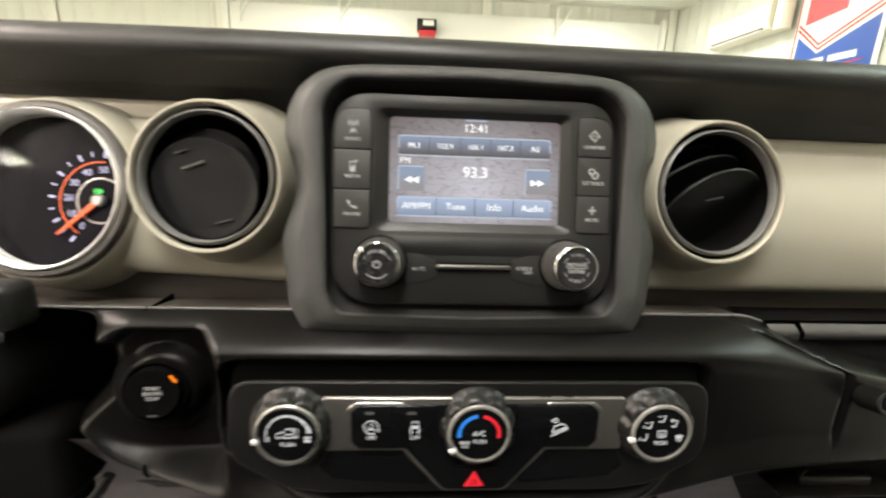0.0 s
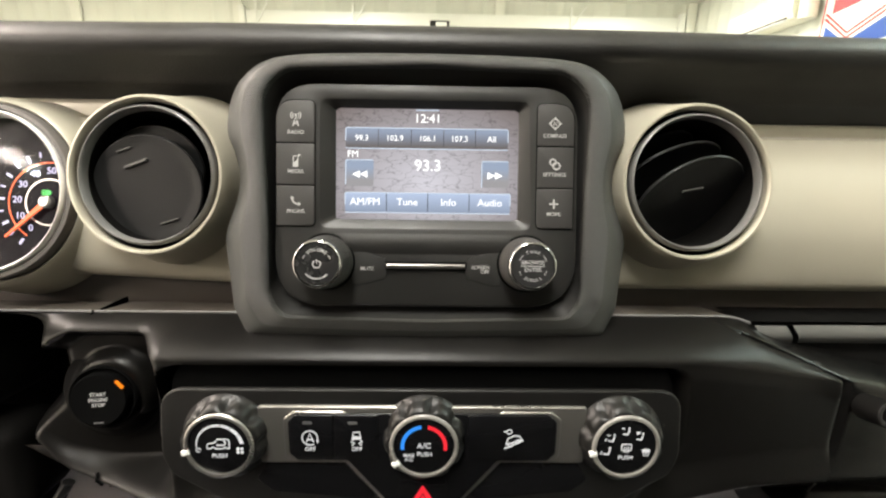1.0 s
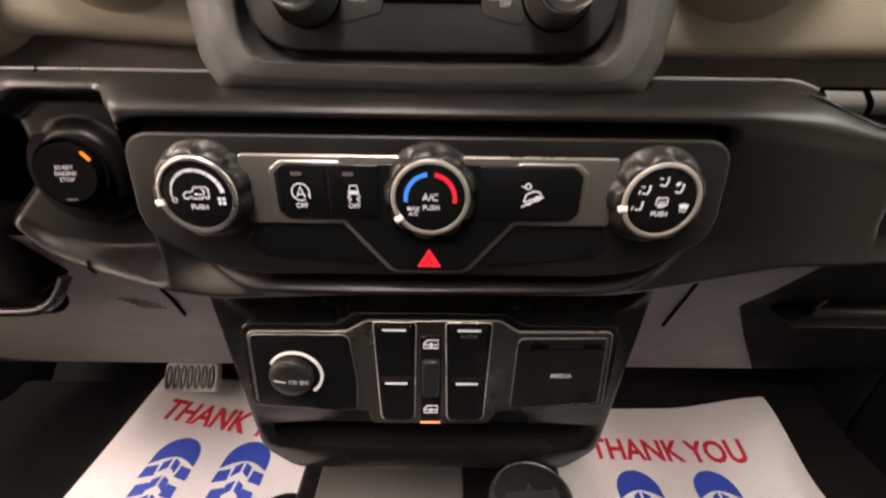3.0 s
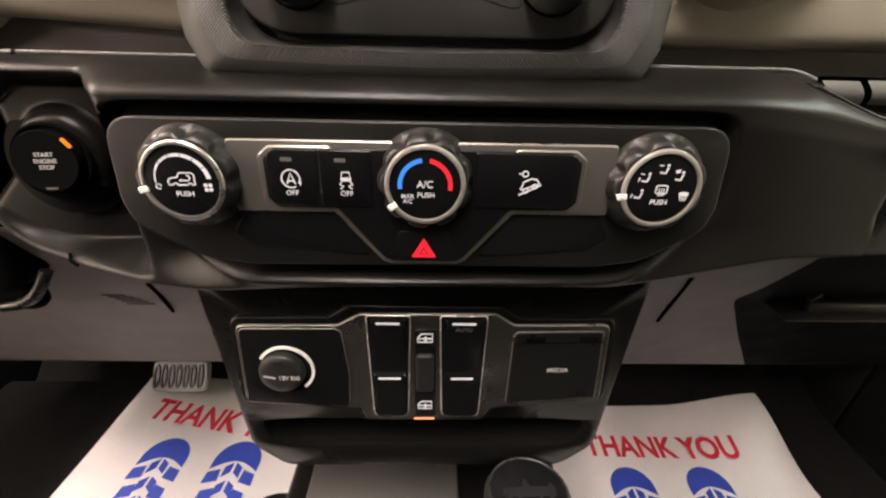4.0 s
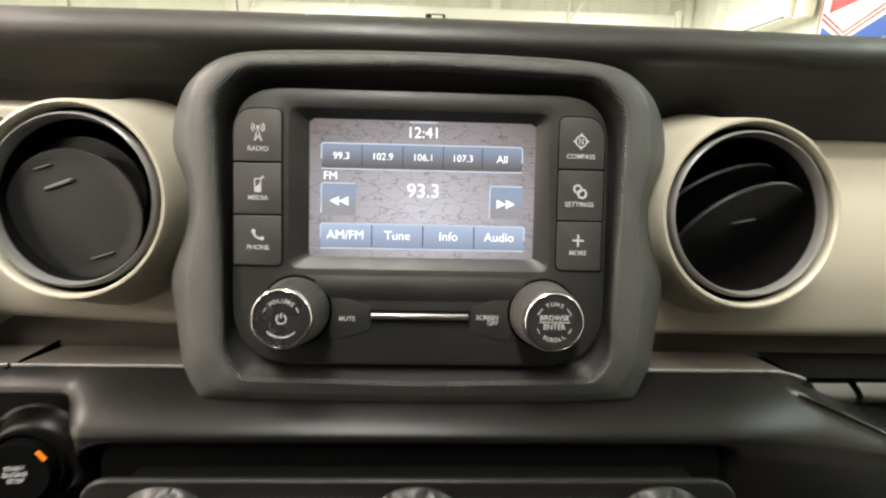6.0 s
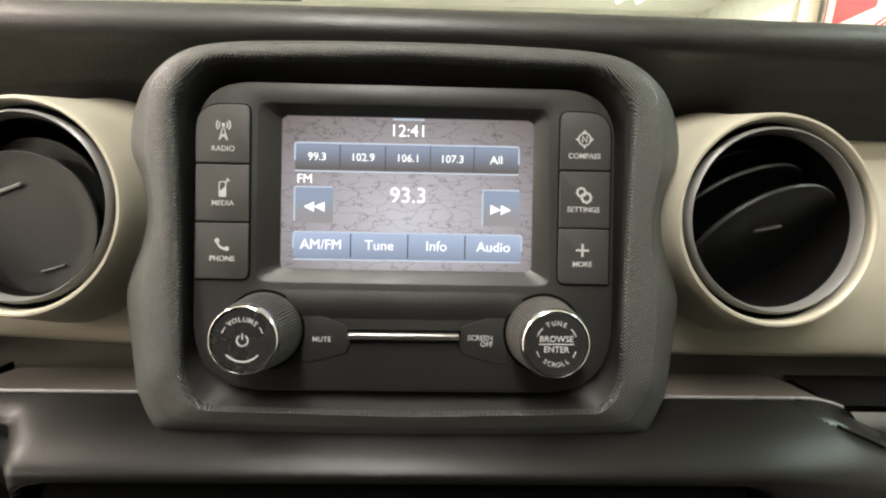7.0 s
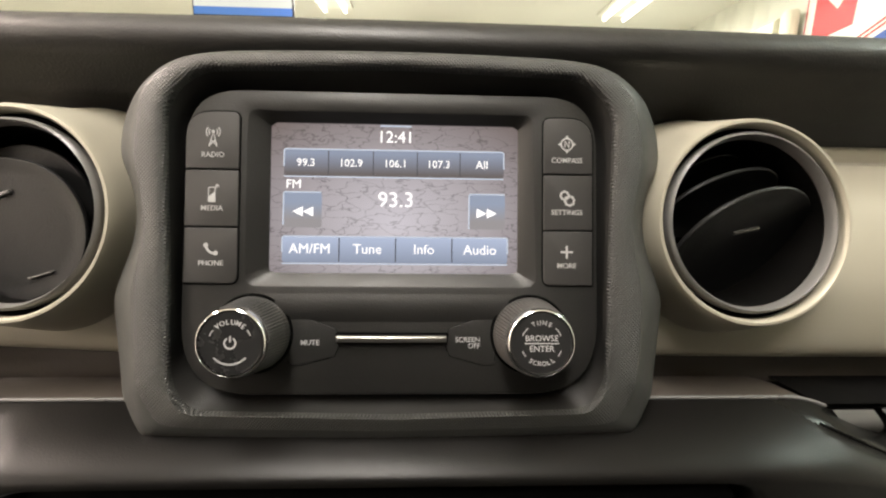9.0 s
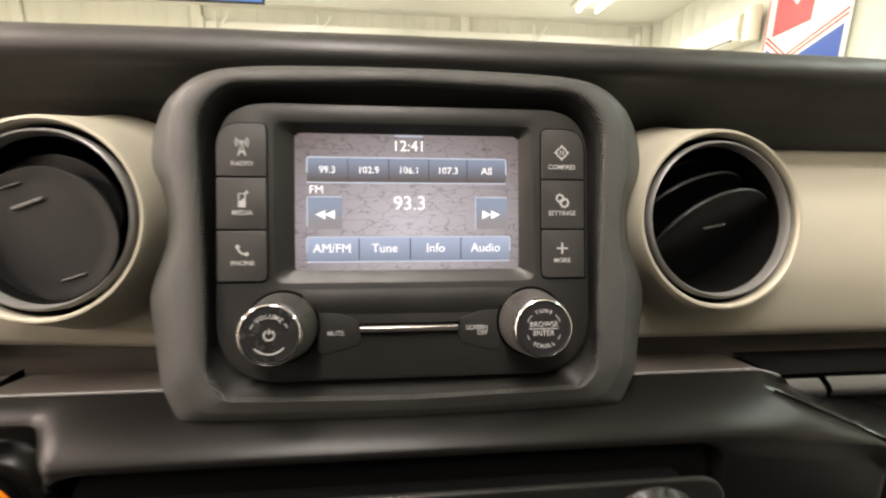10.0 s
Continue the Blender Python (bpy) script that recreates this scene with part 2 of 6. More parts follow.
DISPLAY = screen_material()
BAR_TOP = bar_material("lit preset bar", (0.155, 0.140, 0.140), (0.30, 0.36, 0.48), 0.0110, 0.0200)
BAR_LOW = bar_material("lit menu bar", (0.30, 0.36, 0.48), (0.50, 0.60, 0.80), -0.029, -0.018)
BAR_MID = bar_material("lit seek button", (0.36, 0.35, 0.36), (0.33, 0.40, 0.53), -0.010, -0.002)
SCREEN_TEXT = material("lit display text", (0.1, 0.1, 0.1), 0.3, emit=(1.0, 1.0, 1.0), strength=1.35)
SCREEN_LINE = material("lit display outline", (0.1, 0.1, 0.1), 0.3, emit=(0.62, 0.74, 0.92), strength=0.8)
SCREEN_DARK = material("dark display line", (0.01, 0.01, 0.01), 0.3, emit=(0.06, 0.06, 0.07), strength=1.0)

# ---- mesh helpers ----


def tilt_matrix(x, y, z, lean):
    """Local u to the right, v up along a face that leans back, w out of it towards the seats."""
    return pose(x, y, z, 90 - lean, 0, 0)


def thing(name, label, category, m=None, group="", kind=""):
    ob = new(name)
    ob.empty_display_size = 0.02
    if m is not None:
        ob.matrix_world = m
    return tagged(ob, label, category, group, kind)


def mesh_of(name, bm, mat, angle=38):
    bmesh.ops.recalc_face_normals(bm, faces=bm.faces)
    me = bpy.data.meshes.new(name)
    bm.to_mesh(me)
    bm.free()
    me.materials.append(mat)
    me.polygons.foreach_set("use_smooth", [True] * len(me.polygons))
    me.set_sharp_from_angle(angle=radians(angle))
    return me


def part(name, bm, mat, parent, label="", angle=38):
    ob = new(name, mesh_of(name, bm, mat, angle))
    ob.parent = parent
    return tagged(ob, label)


def solid(name, bm, mat, label, category, kind="", m=None, angle=38):
    ob = new(name, mesh_of(name, bm, mat, angle))
    if m is not None:
        ob.matrix_world = m
    return tagged(ob, label, category, "", kind)


def mirror_outline(half):
    """A closed outline from its right half, given from the top middle to the bottom middle."""
    return half + [(-u, v) for u, v in reversed(half) if abs(u) > 1e-6]


def rounded(points, r, n=6):
    """A polygon with its corners rounded; r is one radius, or one for each corner."""
    out = []
    k = len(points)
    for i in range(k):
        ri = r[i] if isinstance(r, (list, tuple)) else r
        p, a, b = Vector(points[i]), Vector(points[i - 1]), Vector(points[(i + 1) % k])
        da, db = (a - p), (b - p)
        la, lb = da.length, db.length
        da, db = da / la, db / lb
        half = math.acos(max(-1, min(1, da.dot(db)))) / 2
        if ri <= 0 or half > 1.54:
            out.append(tuple(p))
            continue
        d = min(ri / math.tan(half), la * 0.49, lb * 0.49)
        s, e = p + da * d, p + db * d
        for j in range(n + 1):
            t = j / n
            out.append(tuple((1 - t) ** 2 * s + 2 * t * (1 - t) * p + t * t * e))
    return out


def box_outline(u0, v0, u1, v1, r=0.0, n=5):
    return rounded([(u0, v0), (u1, v0), (u1, v1), (u0, v1)], r, n) if r else [(u0, v0), (u1, v0), (u1, v1), (u0, v1)]


def inset(poly, d):
    """The outline moved inwards by d."""
    area = sum(poly[i - 1][0] * poly[i][1] - poly[i][0] * poly[i - 1][1] for i in range(len(poly)))
    s = 1 if area > 0 else -1
    out = []
    for i in range(len(poly)):
        a, p, b = Vector(poly[i - 1]), Vector(poly[i]), Vector(poly[(i + 1) % len(poly)])
        e1, e2 = (p - a), (b - p)
        e1 = e1.normalized() if e1.length > 1e-9 else e2.normalized()
        e2 = e2.normalized() if e2.length > 1e-9 else e1
        n1, n2 = Vector((-e1.y, e1.x)) * s, Vector((-e2.y, e2.x)) * s
        m = n1 + n2
        m = m.normalized() if m.length > 1e-6 else n1
        out.append(tuple(p + m * (d / max(0.5, m.dot(n1)))))
    return out


def add_rings(bm, rings, cap0=True, cap1=True):
    """Skins rings of equally many points."""
    rows = [[bm.verts.new(p) for p in ring] for ring in rings]
    n = len(rows[0])
    for a, b in zip(rows, rows[1:]):
        for i in range(n):
            bm.faces.new((a[i], a[(i + 1) % n], b[(i + 1) % n], b[i]))
    if cap0:
        bm.faces.new(list(reversed(rows[0])))
    if cap1:
        bm.faces.new(rows[-1])
    return bm


def flat(poly, w):
    return [(u, v, w) for u, v in poly]


def prism(poly, w0, w1, bevel=0.0, bm=None):
    """A plate with this outline, its front edge rounded."""
    bm = bm or bmesh.new()
    rings = [flat(poly, w0)]
    if bevel:
        for k in (0.0, 0.3, 0.65, 1.0):
            a = k * math.pi / 2
            rings.append(flat(inset(poly, bevel * (1 - math.cos(a))), w1 - bevel * (1 - math.sin(a))))
    else:
        rings.append(flat(poly, w1))
    return add_rings(bm, rings)


def revolve(profile, n=64, u=0.0, v=0.0, cap0=True, cap1=True, bm=None, knurl=None):
    """A turned solid about w; profile of (radius, w) from the back to the front. knurl: depth and count of ridges on its side rows."""
    bm = bm or bmesh.new()
    rings = []
    for k, (r, w) in enumerate(profile):
        ring = []
        for i in range(n):
            rr = r
            if knurl and k in knurl[1]:
                rr -= knurl[0] * (i % 2)
            a = 2 * math.pi * i / n
            ring.append((u + rr * math.cos(a), v + rr * math.sin(a), w))
        rings.append(ring)
    return add_rings(bm, rings, cap0, cap1)


def ring_loop(profile, n=72, u=0.0, v=0.0, bm=None):
    """A turned ring: a closed profile of (radius, w)."""
    bm = bm or bmesh.new()
    rows = [[bm.verts.new((u + r * math.cos(2 * math.pi * i / n), v + r * math.sin(2 * math.pi * i / n), w)) for i in range(n)] for r, w in profile]
    k = len(rows)
    for j in range(k):
        a, b = rows[j], rows[(j + 1) % k]
        for i in range(n):
            bm.faces.new((a[i], a[(i + 1) % n], b[(i + 1) % n], b[i]))
    return bm


def stroke(points, width, w=0.0, closed=False, thick=0.00025, bm=None):
    """A thin raised line along points in u, v."""
    bm = bm or bmesh.new()
    pts = [Vector(p) for p in points]
    n = len(pts)
    sides = []
    for i in range(n):
        a = pts[i - 1] if (i > 0 or closed) else pts[i]
        b = pts[(i + 1) % n] if (i < n - 1 or closed) else pts[i]
        d = (b - a)
        d = d.normalized() if d.length > 1e-9 else Vector((1, 0))
        nrm = Vector((-d.y, d.x)) * width / 2
        sides.append((pts[i] + nrm, pts[i] - nrm))
    top = [(bm.verts.new((*l, w + thick)), bm.verts.new((*r, w + thick))) for l, r in sides]
    low = [(bm.verts.new((*l, w)), bm.verts.new((*r, w))) for l, r in sides]
    for i in range(n if closed else n - 1):
        j = (i + 1) % n
        bm.faces.new((top[i][0], top[j][0], top[j][1], top[i][1]))
        bm.faces.new((top[i][0], low[i][0], low[j][0], top[j][0]))
        bm.faces.new((top[i][1], top[j][1], low[j][1], low[i][1]))
    return bm


def arc(u, v, r, a0, a1, n=24):
    return [(u + r * math.cos(radians(a0 + (a1 - a0) * i / n)), v + r * math.sin(radians(a0 + (a1 - a0) * i / n))) for i in range(n + 1)]


def disc(u, v, r, w, thick=0.00025, n=20, bm=None):
    return prism([(u + r * math.cos(2 * math.pi * i / n), v + r * math.sin(2 * math.pi * i / n)) for i in range(n)], w, w + thick, 0, bm)


def box(x0, y0, z0, x1, y1, z1, bevel=0.0, seg=2, bm=None):
    bm = bm or bmesh.new()
    made = bmesh.ops.create_cube(bm, size=1.0, matrix=Matrix.Translation(((x0 + x1) / 2, (y0 + y1) / 2, (z0 + z1) / 2)) @ Matrix.Diagonal((x1 - x0, y1 - y0, z1 - z0, 1)))
    if bevel:
        edges = list({e for v in made["verts"] for e in v.link_edges})
        bmesh.ops.bevel(bm, geom=edges, offset=bevel, segments=seg, affect="EDGES", profile=0.5)
    return bm


def tube_along(points, r, n=10, bm=None):
    """A round bar through points in space."""
    bm = bm or bmesh.new()
    rings = []
    pts = [Vector(p) for p in points]
    for i, p in enumerate(pts):
        d = (pts[min(i + 1, len(pts) - 1)] - pts[max(i - 1, 0)]).normalized()
        side = d.cross(Vector((0, 0, 1)))
        side = side.normalized() if side.length > 1e-4 else Vector((1, 0, 0))
        up = side.cross(d)
        rings.append([tuple(p + r * (math.cos(2 * math.pi * k / n) * side + math.sin(2 * math.pi * k / n) * up)) for k in range(n)])
    return add_rings(bm, rings)


def letters(text, size, bm=None, m=None, align="CENTER", thick=0.00012, bold=0.0):
    """Lettering as a mesh, its middle at the origin of m."""
    curve = bpy.data.curves.new("lettering", "FONT")
    curve.body, curve.size, curve.align_x, curve.align_y = text, size, align, "CENTER"
    curve.extrude, curve.offset, curve.resolution_u = thick, bold * size, 3
    curve.space_line = 0.86
    ob = bpy.data.objects.new("lettering", curve)
    scene.collection.objects.link(ob)
    bpy.context.view_layer.update()
    me = bpy.data.meshes.new_from_object(ob.evaluated_get(bpy.context.evaluated_depsgraph_get()))
    bm = bm or bmesh.new()
    if m is not None:
        me.transform(m)
    bm.from_mesh(me)
    bpy.data.objects.remove(ob)
    bpy.data.curves.remove(curve)
    bpy.data.meshes.remove(me)
    return bm


def write(text, size, u, v, w, mat, parent, turn=0.0, name="lettering", bold=0.004, align="CENTER", wide=1.0):
    return part(name, letters(text, size, m=pose(u, v, w, 0, 0, turn) @ Matrix.Diagonal((wide, 1, 1, 1)), bold=bold, align=align), mat, parent)


def write_arc(text, size, u, v, r, w, mid, step, mat, parent, name="lettering"):
    """Lettering round a circle; step below zero runs clockwise, as along the top."""
    bm = bmesh.new()
    n = len(text)
    for i, ch in enumerate(text):
        a = mid + (i - (n - 1) / 2) * step
        turn = a - 90 if step < 0 else a + 90
        letters(ch, size, bm, pose(u + r * math.cos(radians(a)), v + r * math.sin(radians(a)), w, 0, 0, turn), bold=0.004)
    return part(name, bm, mat, parent)


def star_ring(outline, centre, n=220):
    """The outline sampled along rays from a centre, so that several outlines can be skinned."""
    cx, cy = centre
    out = []
    k = len(outline)
    for i in range(n):
        a = 2 * math.pi * i / n
        dx, dy = math.cos(a), math.sin(a)
        best = None
        for j in range(k):
            x1, y1 = outline[j][0] - cx, outline[j][1] - cy
            x2, y2 = outline[(j + 1) % k][0] - cx, outline[(j + 1) % k][1] - cy
            ex, ey = x2 - x1, y2 - y1
            den = dx * ey - dy * ex
            if abs(den) < 1e-12:
                continue
            t = (x1 * ey - y1 * ex) / den
            s = (x1 * dy - y1 * dx) / den
            if t > 0 and -1e-9 <= s <= 1 + 1e-9 and (best is None or t > best):
                best = t
        out.append((cx + best * dx, cy + best * dy))
    return out


def smooth(a, b, x):
    t = max(0.0, min(1.0, (x - a) / (b - a)))
    return t * t * (3 - 2 * t)


def grid_skin(xs, ss, f, keep=None, bm=None, snap=None):
    """A sheet over two parameters; keep says which cells stay."""
    bm = bm or bmesh.new()
    pts = [[f(x, s) for s in ss] for x in xs]
    made = {}

    def vert(i, j):
        if (i, j) not in made:
            made[i, j] = bm.verts.new(snap(*pts[i][j]) if snap else pts[i][j])
        return made[i, j]

    for i in range(len(xs) - 1):
        for j in range(len(ss) - 1):
            mid = [(pts[i][j][k] + pts[i + 1][j + 1][k]) / 2 for k in range(3)]
            if keep is None or keep(*mid):
                bm.faces.new((vert(i, j), vert(i + 1, j), vert(i + 1, j + 1), vert(i, j + 1)))
    return bm


def span(a, b, step):
    n = max(1, round((b - a) / step))
    return [a + (b - a) * i / n for i in range(n + 1)]


def path_at(points, t):
    """A point on a polyline, by a parameter from 0 to 1 along its length."""
    lens = [math.dist(p, q) for p, q in zip(points, points[1:])]
    d = t * sum(lens)
    for p, q, l in zip(points, points[1:], lens):
        if d <= l or q is points[-1]:
            k = min(1.0, d / l)
            return tuple(a + (b - a) * k for a, b in zip(p, q))
        d -= l

# ---- workshop round the car ----
ROOM_L, ROOM_R, ROOM_B, ROOM_F = -9.0, 4.92, -8.0, 8.3


def ribbed_wall(name, along, a0, a1, fixed, z1, inward, label):
    """Steel liner sheet with upright ribs; along: the axis that it runs along."""
    bm = bmesh.new()
    pitch, rib, deep = 0.30, 0.05, 0.012
    prof = []
    a = a0
    while a < a1 - 1e-6:
        b = min(a + pitch, a1)
        prof += [(a, 0.0), (b - rib * 1.8, 0.0), (b - rib * 1.4, deep), (b - rib * 0.4, deep)]
        a = b
    prof.append((a1, 0.0))
    back = -0.12
    for (p, d), (q, e) in zip(prof, prof[1:]):
        vs = []
        for s, dd, z in ((p, d, 0), (q, e, 0), (q, e, z1), (p, d, z1)):
            vs.append((s, fixed + inward * dd, z) if along == "x" else (fixed + inward * dd, s, z))
        bm.faces.new([bm.verts.new(v) for v in vs])
    if along == "x":
        box(a0, min(fixed + inward * back, fixed - inward * 0.02), 0, a1, max(fixed + inward * back, fixed - inward * 0.02), z1, bm=bm)
    else:
        box(min(fixed + inward * back, fixed - inward * 0.02), a0, 0, max(fixed + inward * back, fixed - inward * 0.02), a1, z1, bm=bm)
    bmesh.ops.remove_doubles(bm, verts=bm.verts, dist=0.0001)
    return solid(name, bm, WALL, label, "wall", "structure")


solid("floor", box(ROOM_L, ROOM_B, -0.1, ROOM_R, ROOM_F, 0.0), CONCRETE, "grey concrete workshop floor under the car", "floor", "structure")
ribbed_wall("wall_north", "x", ROOM_L, ROOM_R, ROOM_F, CEILING, -1, "cream ribbed steel liner wall of the workshop")
ribbed_wall("wall_east", "y", ROOM_B, ROOM_F, ROOM_R, CEILING, -1, "cream ribbed steel wall with the air conditioner")
ribbed_wall("wall_south", "x", ROOM_L, ROOM_R, ROOM_B, CEILING, 1, "cream ribbed steel wall behind the car")
ribbed_wall("wall_west", "y", ROOM_B, ROOM_F, ROOM_L, CEILING, 1, "cream ribbed steel wall of the workshop")
bm = box(ROOM_L, ROOM_B, CEILING, ROOM_R, ROOM_F, CEILING + 0.12)
for k in range(9):
    y = ROOM_B + 0.9 + k * 1.9
    box(ROOM_L, y - 0.02, CEILING - 0.012, ROOM_R, y + 0.02, CEILING - 0.004, bm=bm)
solid("ceiling", bm, CEIL, "white panelled workshop ceiling with seams", "ceiling", "structure")
for k, x in enumerate((-6.75, -3.75, 1.15, 4.8)):
    bm = box(x - 0.09, ROOM_F - 0.09, 0, x + 0.09, ROOM_F - 0.03, CEILING, 0.01)
    solid("trim", bm, CEIL, "white steel post against the workshop wall", "post", "structure")

# large white overhead door in the front wall, with its braces
door = thing("door_1", "closed white sectional overhead door in the front wall", "garage door", kind="structure")
for k in range(7):
    z = 0.02 + k * 0.54
    part("panel", box(-3.6, ROOM_F - 0.095, z, 4.55, ROOM_F - 0.045, z + 0.53, 0.012), DOORWHITE, door)
for x in (-3.66, 4.61):
    part("track", box(x - 0.05, ROOM_F - 0.15, 0, x + 0.05, ROOM_F - 0.04, 3.86, 0.006), DOORWHITE, door)
for x in (-3.4, -1.6, 2.5):
    brace = tube_along([(x, ROOM_F - 0.12, 3.45), (x, ROOM_F - 0.12, 3.95)], 0.018, 8)
    tube_along([(x, ROOM_F - 0.13, 3.55), (x + 0.25, ROOM_F - 0.16, 3.93)], 0.016, 8, brace)
    part("brace", brace, DOORWHITE, door)

# opener unit over the door
opener = thing("door_opener", "black and white door opener on a red base", "door opener")
part("case", box(-0.16, ROOM_F - 0.36, 3.42, 0.20, ROOM_F - 0.06, 3.60, 0.02), RUBBER, opener)
part("cover", box(-0.05, ROOM_F - 0.372, 3.48, 0.15, ROOM_F - 0.362, 3.57, 0.003), DOORWHITE, opener)
part("base", box(-0.13, ROOM_F - 0.34, 3.33, 0.18, ROOM_F - 0.06, 3.418, 0.015), SIGN_RED, opener)

# fluorescent fixture in view, with copies at each unseen fill lamp
FIX = thing("ceiling_light", "bright twin-tube fluorescent ceiling light, copied for unseen fill", "ceiling light", pose(3.2, 6.2, CEILING), "ceiling lights")
part("housing", box(-0.3, -1.22, -0.05, 0.3, 1.22, -0.002, 0.01), CEIL, FIX)
for x in (-0.17, 0.17):
    part("tube", tube_along([(x, -1.18, -0.095), (x, 1.18, -0.095)], 0.03, 12), TUBE, FIX)
    for y in (-1.2, 1.2):
        part("socket", box(x - 0.035, y - 0.015, -0.13, x + 0.035, y + 0.015, -0.048, 0.004), CEIL, FIX)
for lx, ly, watts, wide, tint in LAMP_ROWS[1:]:
    copy_thing(FIX, pose(lx, ly, CEILING))

# display hanging from the ceiling
tv = thing("hanging_display", "flat hanging display showing a white page with blue edge", "display")
part("case", box(-3.25, 6.02, 3.385, -1.88, 6.08, CEILING - 0.06, 0.006), RUBBER, tv)
part("page", box(-3.23, 6.012, 3.50, -1.90, 6.019, CEILING - 0.08), SIGN_PAGE, tv, "lit white page")
part("strip", box(-3.23, 6.011, 3.40, -1.90, 6.018, 3.498), SIGN_STRIP, tv, "lit blue strip")
part("bracket", tube_along([(-2.55, 6.05, CEILING - 0.065), (-2.55, 6.05, CEILING)], 0.03, 10), RUBBER, tv)
for x in (-2.72, -2.55):
    part("bar", box(x, 6.008, 3.60, x + 0.13, 6.0115, 3.64), DIM, tv)

# split air conditioner on the right wall
ac = thing("air_conditioner", "cream wall-mounted split air conditioner with its slot open", "air conditioner")
prof = [(0.0, 3.42), (0.20, 3.42), (0.245, 3.38), (0.25, 3.16), (0.21, 3.07), (0.10, 3.03), (0.0, 3.03)]
bm = bmesh.new()
add_rings(bm, [[(ROOM_R - 0.028 - d, y, z) for d, z in prof] for y in (5.62, 5.64, 6.83, 6.85)])
part("case", bm, APPLIANCE, ac)
part("louvre", box(ROOM_R - 0.275, 5.74, 3.055, ROOM_R - 0.17, 6.73, 3.068, 0.003), SIGN_WHITE, ac)
part("slot", box(ROOM_R - 0.262, 5.72, 3.075, ROOM_R - 0.2, 6.75, 3.10, 0.003), GREYTRIM, ac)
part("pipe_cover", revolve([(0.10, 0.0), (0.10, 0.42), (0.085, 0.45)], 24), APPLIANCE, ac).matrix_basis = pose(ROOM_R - 0.16, 5.50, 3.02)

# vinyl banner hanging on the right wall
banner = thing("banner", "white vinyl banner with red and blue chevrons and lettering bars", "banner", pose(ROOM_R - 0.05, 4.83, 3.0, 90, 0, -90))
part("sheet", prism(box_outline(-0.56, -0.85, 0.58, 0.85), -0.004, 0.004), SIGN_WHITE, banner)
part("field", prism([(-0.50, -0.82), (0.52, -0.82), (0.52, -0.10), (-0.17, -0.375), (-0.48, -0.13)], 0.004, 0.007), SIGN_BLUE, banner, "blue lower field")
for k in (0, 1):
    part("stripe", stroke([(-0.50, 0.02 - k * 0.055), (-0.17, -0.27 - k * 0.055), (0.55, 0.05 - k * 0.055)], 0.022, 0.005, thick=0.003), SIGN_RED, banner)
part("shape", prism([(-0.42, 0.0), (0.10, 0.06), (0.12, 0.62), (-0.12, 0.30), (-0.42, 0.62)], 0.004, 0.007), SIGN_RED, banner, "red block shape")
for u0, u1 in ((-0.33, -0.06), (0.0, 0.34)):
    part("bar", prism(box_outline(u0, -0.505, u1, -0.43, 0.01), 0.0075, 0.010), SIGN_WHITE, banner)
part("edge", stroke([(-0.535, -0.84), (-0.535, 0.84)], 0.015, 0.005, thick=0.003), SIGN_RED, banner)
part("swoosh", stroke([(-0.2, -0.60), (0.1, -0.56), (0.42, -0.54)], 0.015, 0.0075, thick=0.003), SIGN_RED, banner)

# ---- car shell, kept plain: it closes the cabin ----
shell = thing("car_shell", "dark car body round the cabin with open roof and windows, walls added to block light", "car body", kind="structure")
FLOOR = 0.595
part("floor_step", box(-0.78, -0.50, FLOOR - 0.004, -0.13, 0.30, FLOOR + 0.057, 0.01), CARPET, shell, "raised black carpeted footwell")
part("floor_pan", box(-0.78, -1.9, FLOOR - 0.06, 0.78, 0.50, FLOOR - 0.004), CARPET, shell, "black carpeted floor pan")
bm = grid_skin(span(-0.78, 0.78, 0.06), span(0.0, 1.0, 0.05), lambda x, s: (x, 0.22 + 0.30 * s ** 0.8, FLOOR - 0.003 + 0.45 * s ** 2.2 + 0.003 * math.sin(40 * x + 30 * s)))
part("firewall", bm, CARPET, shell, "black carpeted toe board")
part("bulkhead", box(-0.78, 0.50, 0.55, 0.78, 0.56, 1.33), CARPAINT, shell)
for sx in (-1, 1):
    xa, xb = sorted((sx * 0.74, sx * 0.80))
    # unseen doors and posts, added to keep side light and reflections off the dash
    part("door", box(xa, -0.50, 0.45, xb, 0.25, 0.90 if sx < 0 else 0.80, 0.012), CARPAINT, shell, "unseen black lower door panel, added to block light")
    part("side_light_block", box(xa, -0.90, 0.45, xb, -0.50, 1.84, 0.01), CARPAINT, shell)
    part("side_wall", box(xa, 0.25, 0.5, xb, 0.56, 1.16, 0.01), CARPAINT, shell)
    part("side_wall", box(xa, -1.9, 0.5, xb, -0.80, 1.16, 0.01), CARPAINT, shell)
    part("pillar", tube_along([(sx * 0.86, 0.50, 1.14), (sx * 0.80, 0.27, 1.78)], 0.045, 10), CARPAINT, shell)
    part("pillar", box(min(sx * 0.70, sx * 0.78), -0.85, 1.14, max(sx * 0.70, sx * 0.78), -0.72, 1.78, 0.02), CARPAINT, shell)
    part("pillar", box(min(sx * 0.70, sx * 0.78), -1.9, 1.14, max(sx * 0.70, sx * 0.78), -1.75, 1.78, 0.02), CARPAINT, shell)
# unseen wall, added to block light from behind the seats
part("rear_light_block", box(-0.78, -0.90, 0.5, 0.78, -0.84, 1.84, 0.01), CARPAINT, shell)
part("header", box(-0.80, 0.20, 1.76, 0.80, 0.30, 1.82, 0.02), CARPAINT, shell)
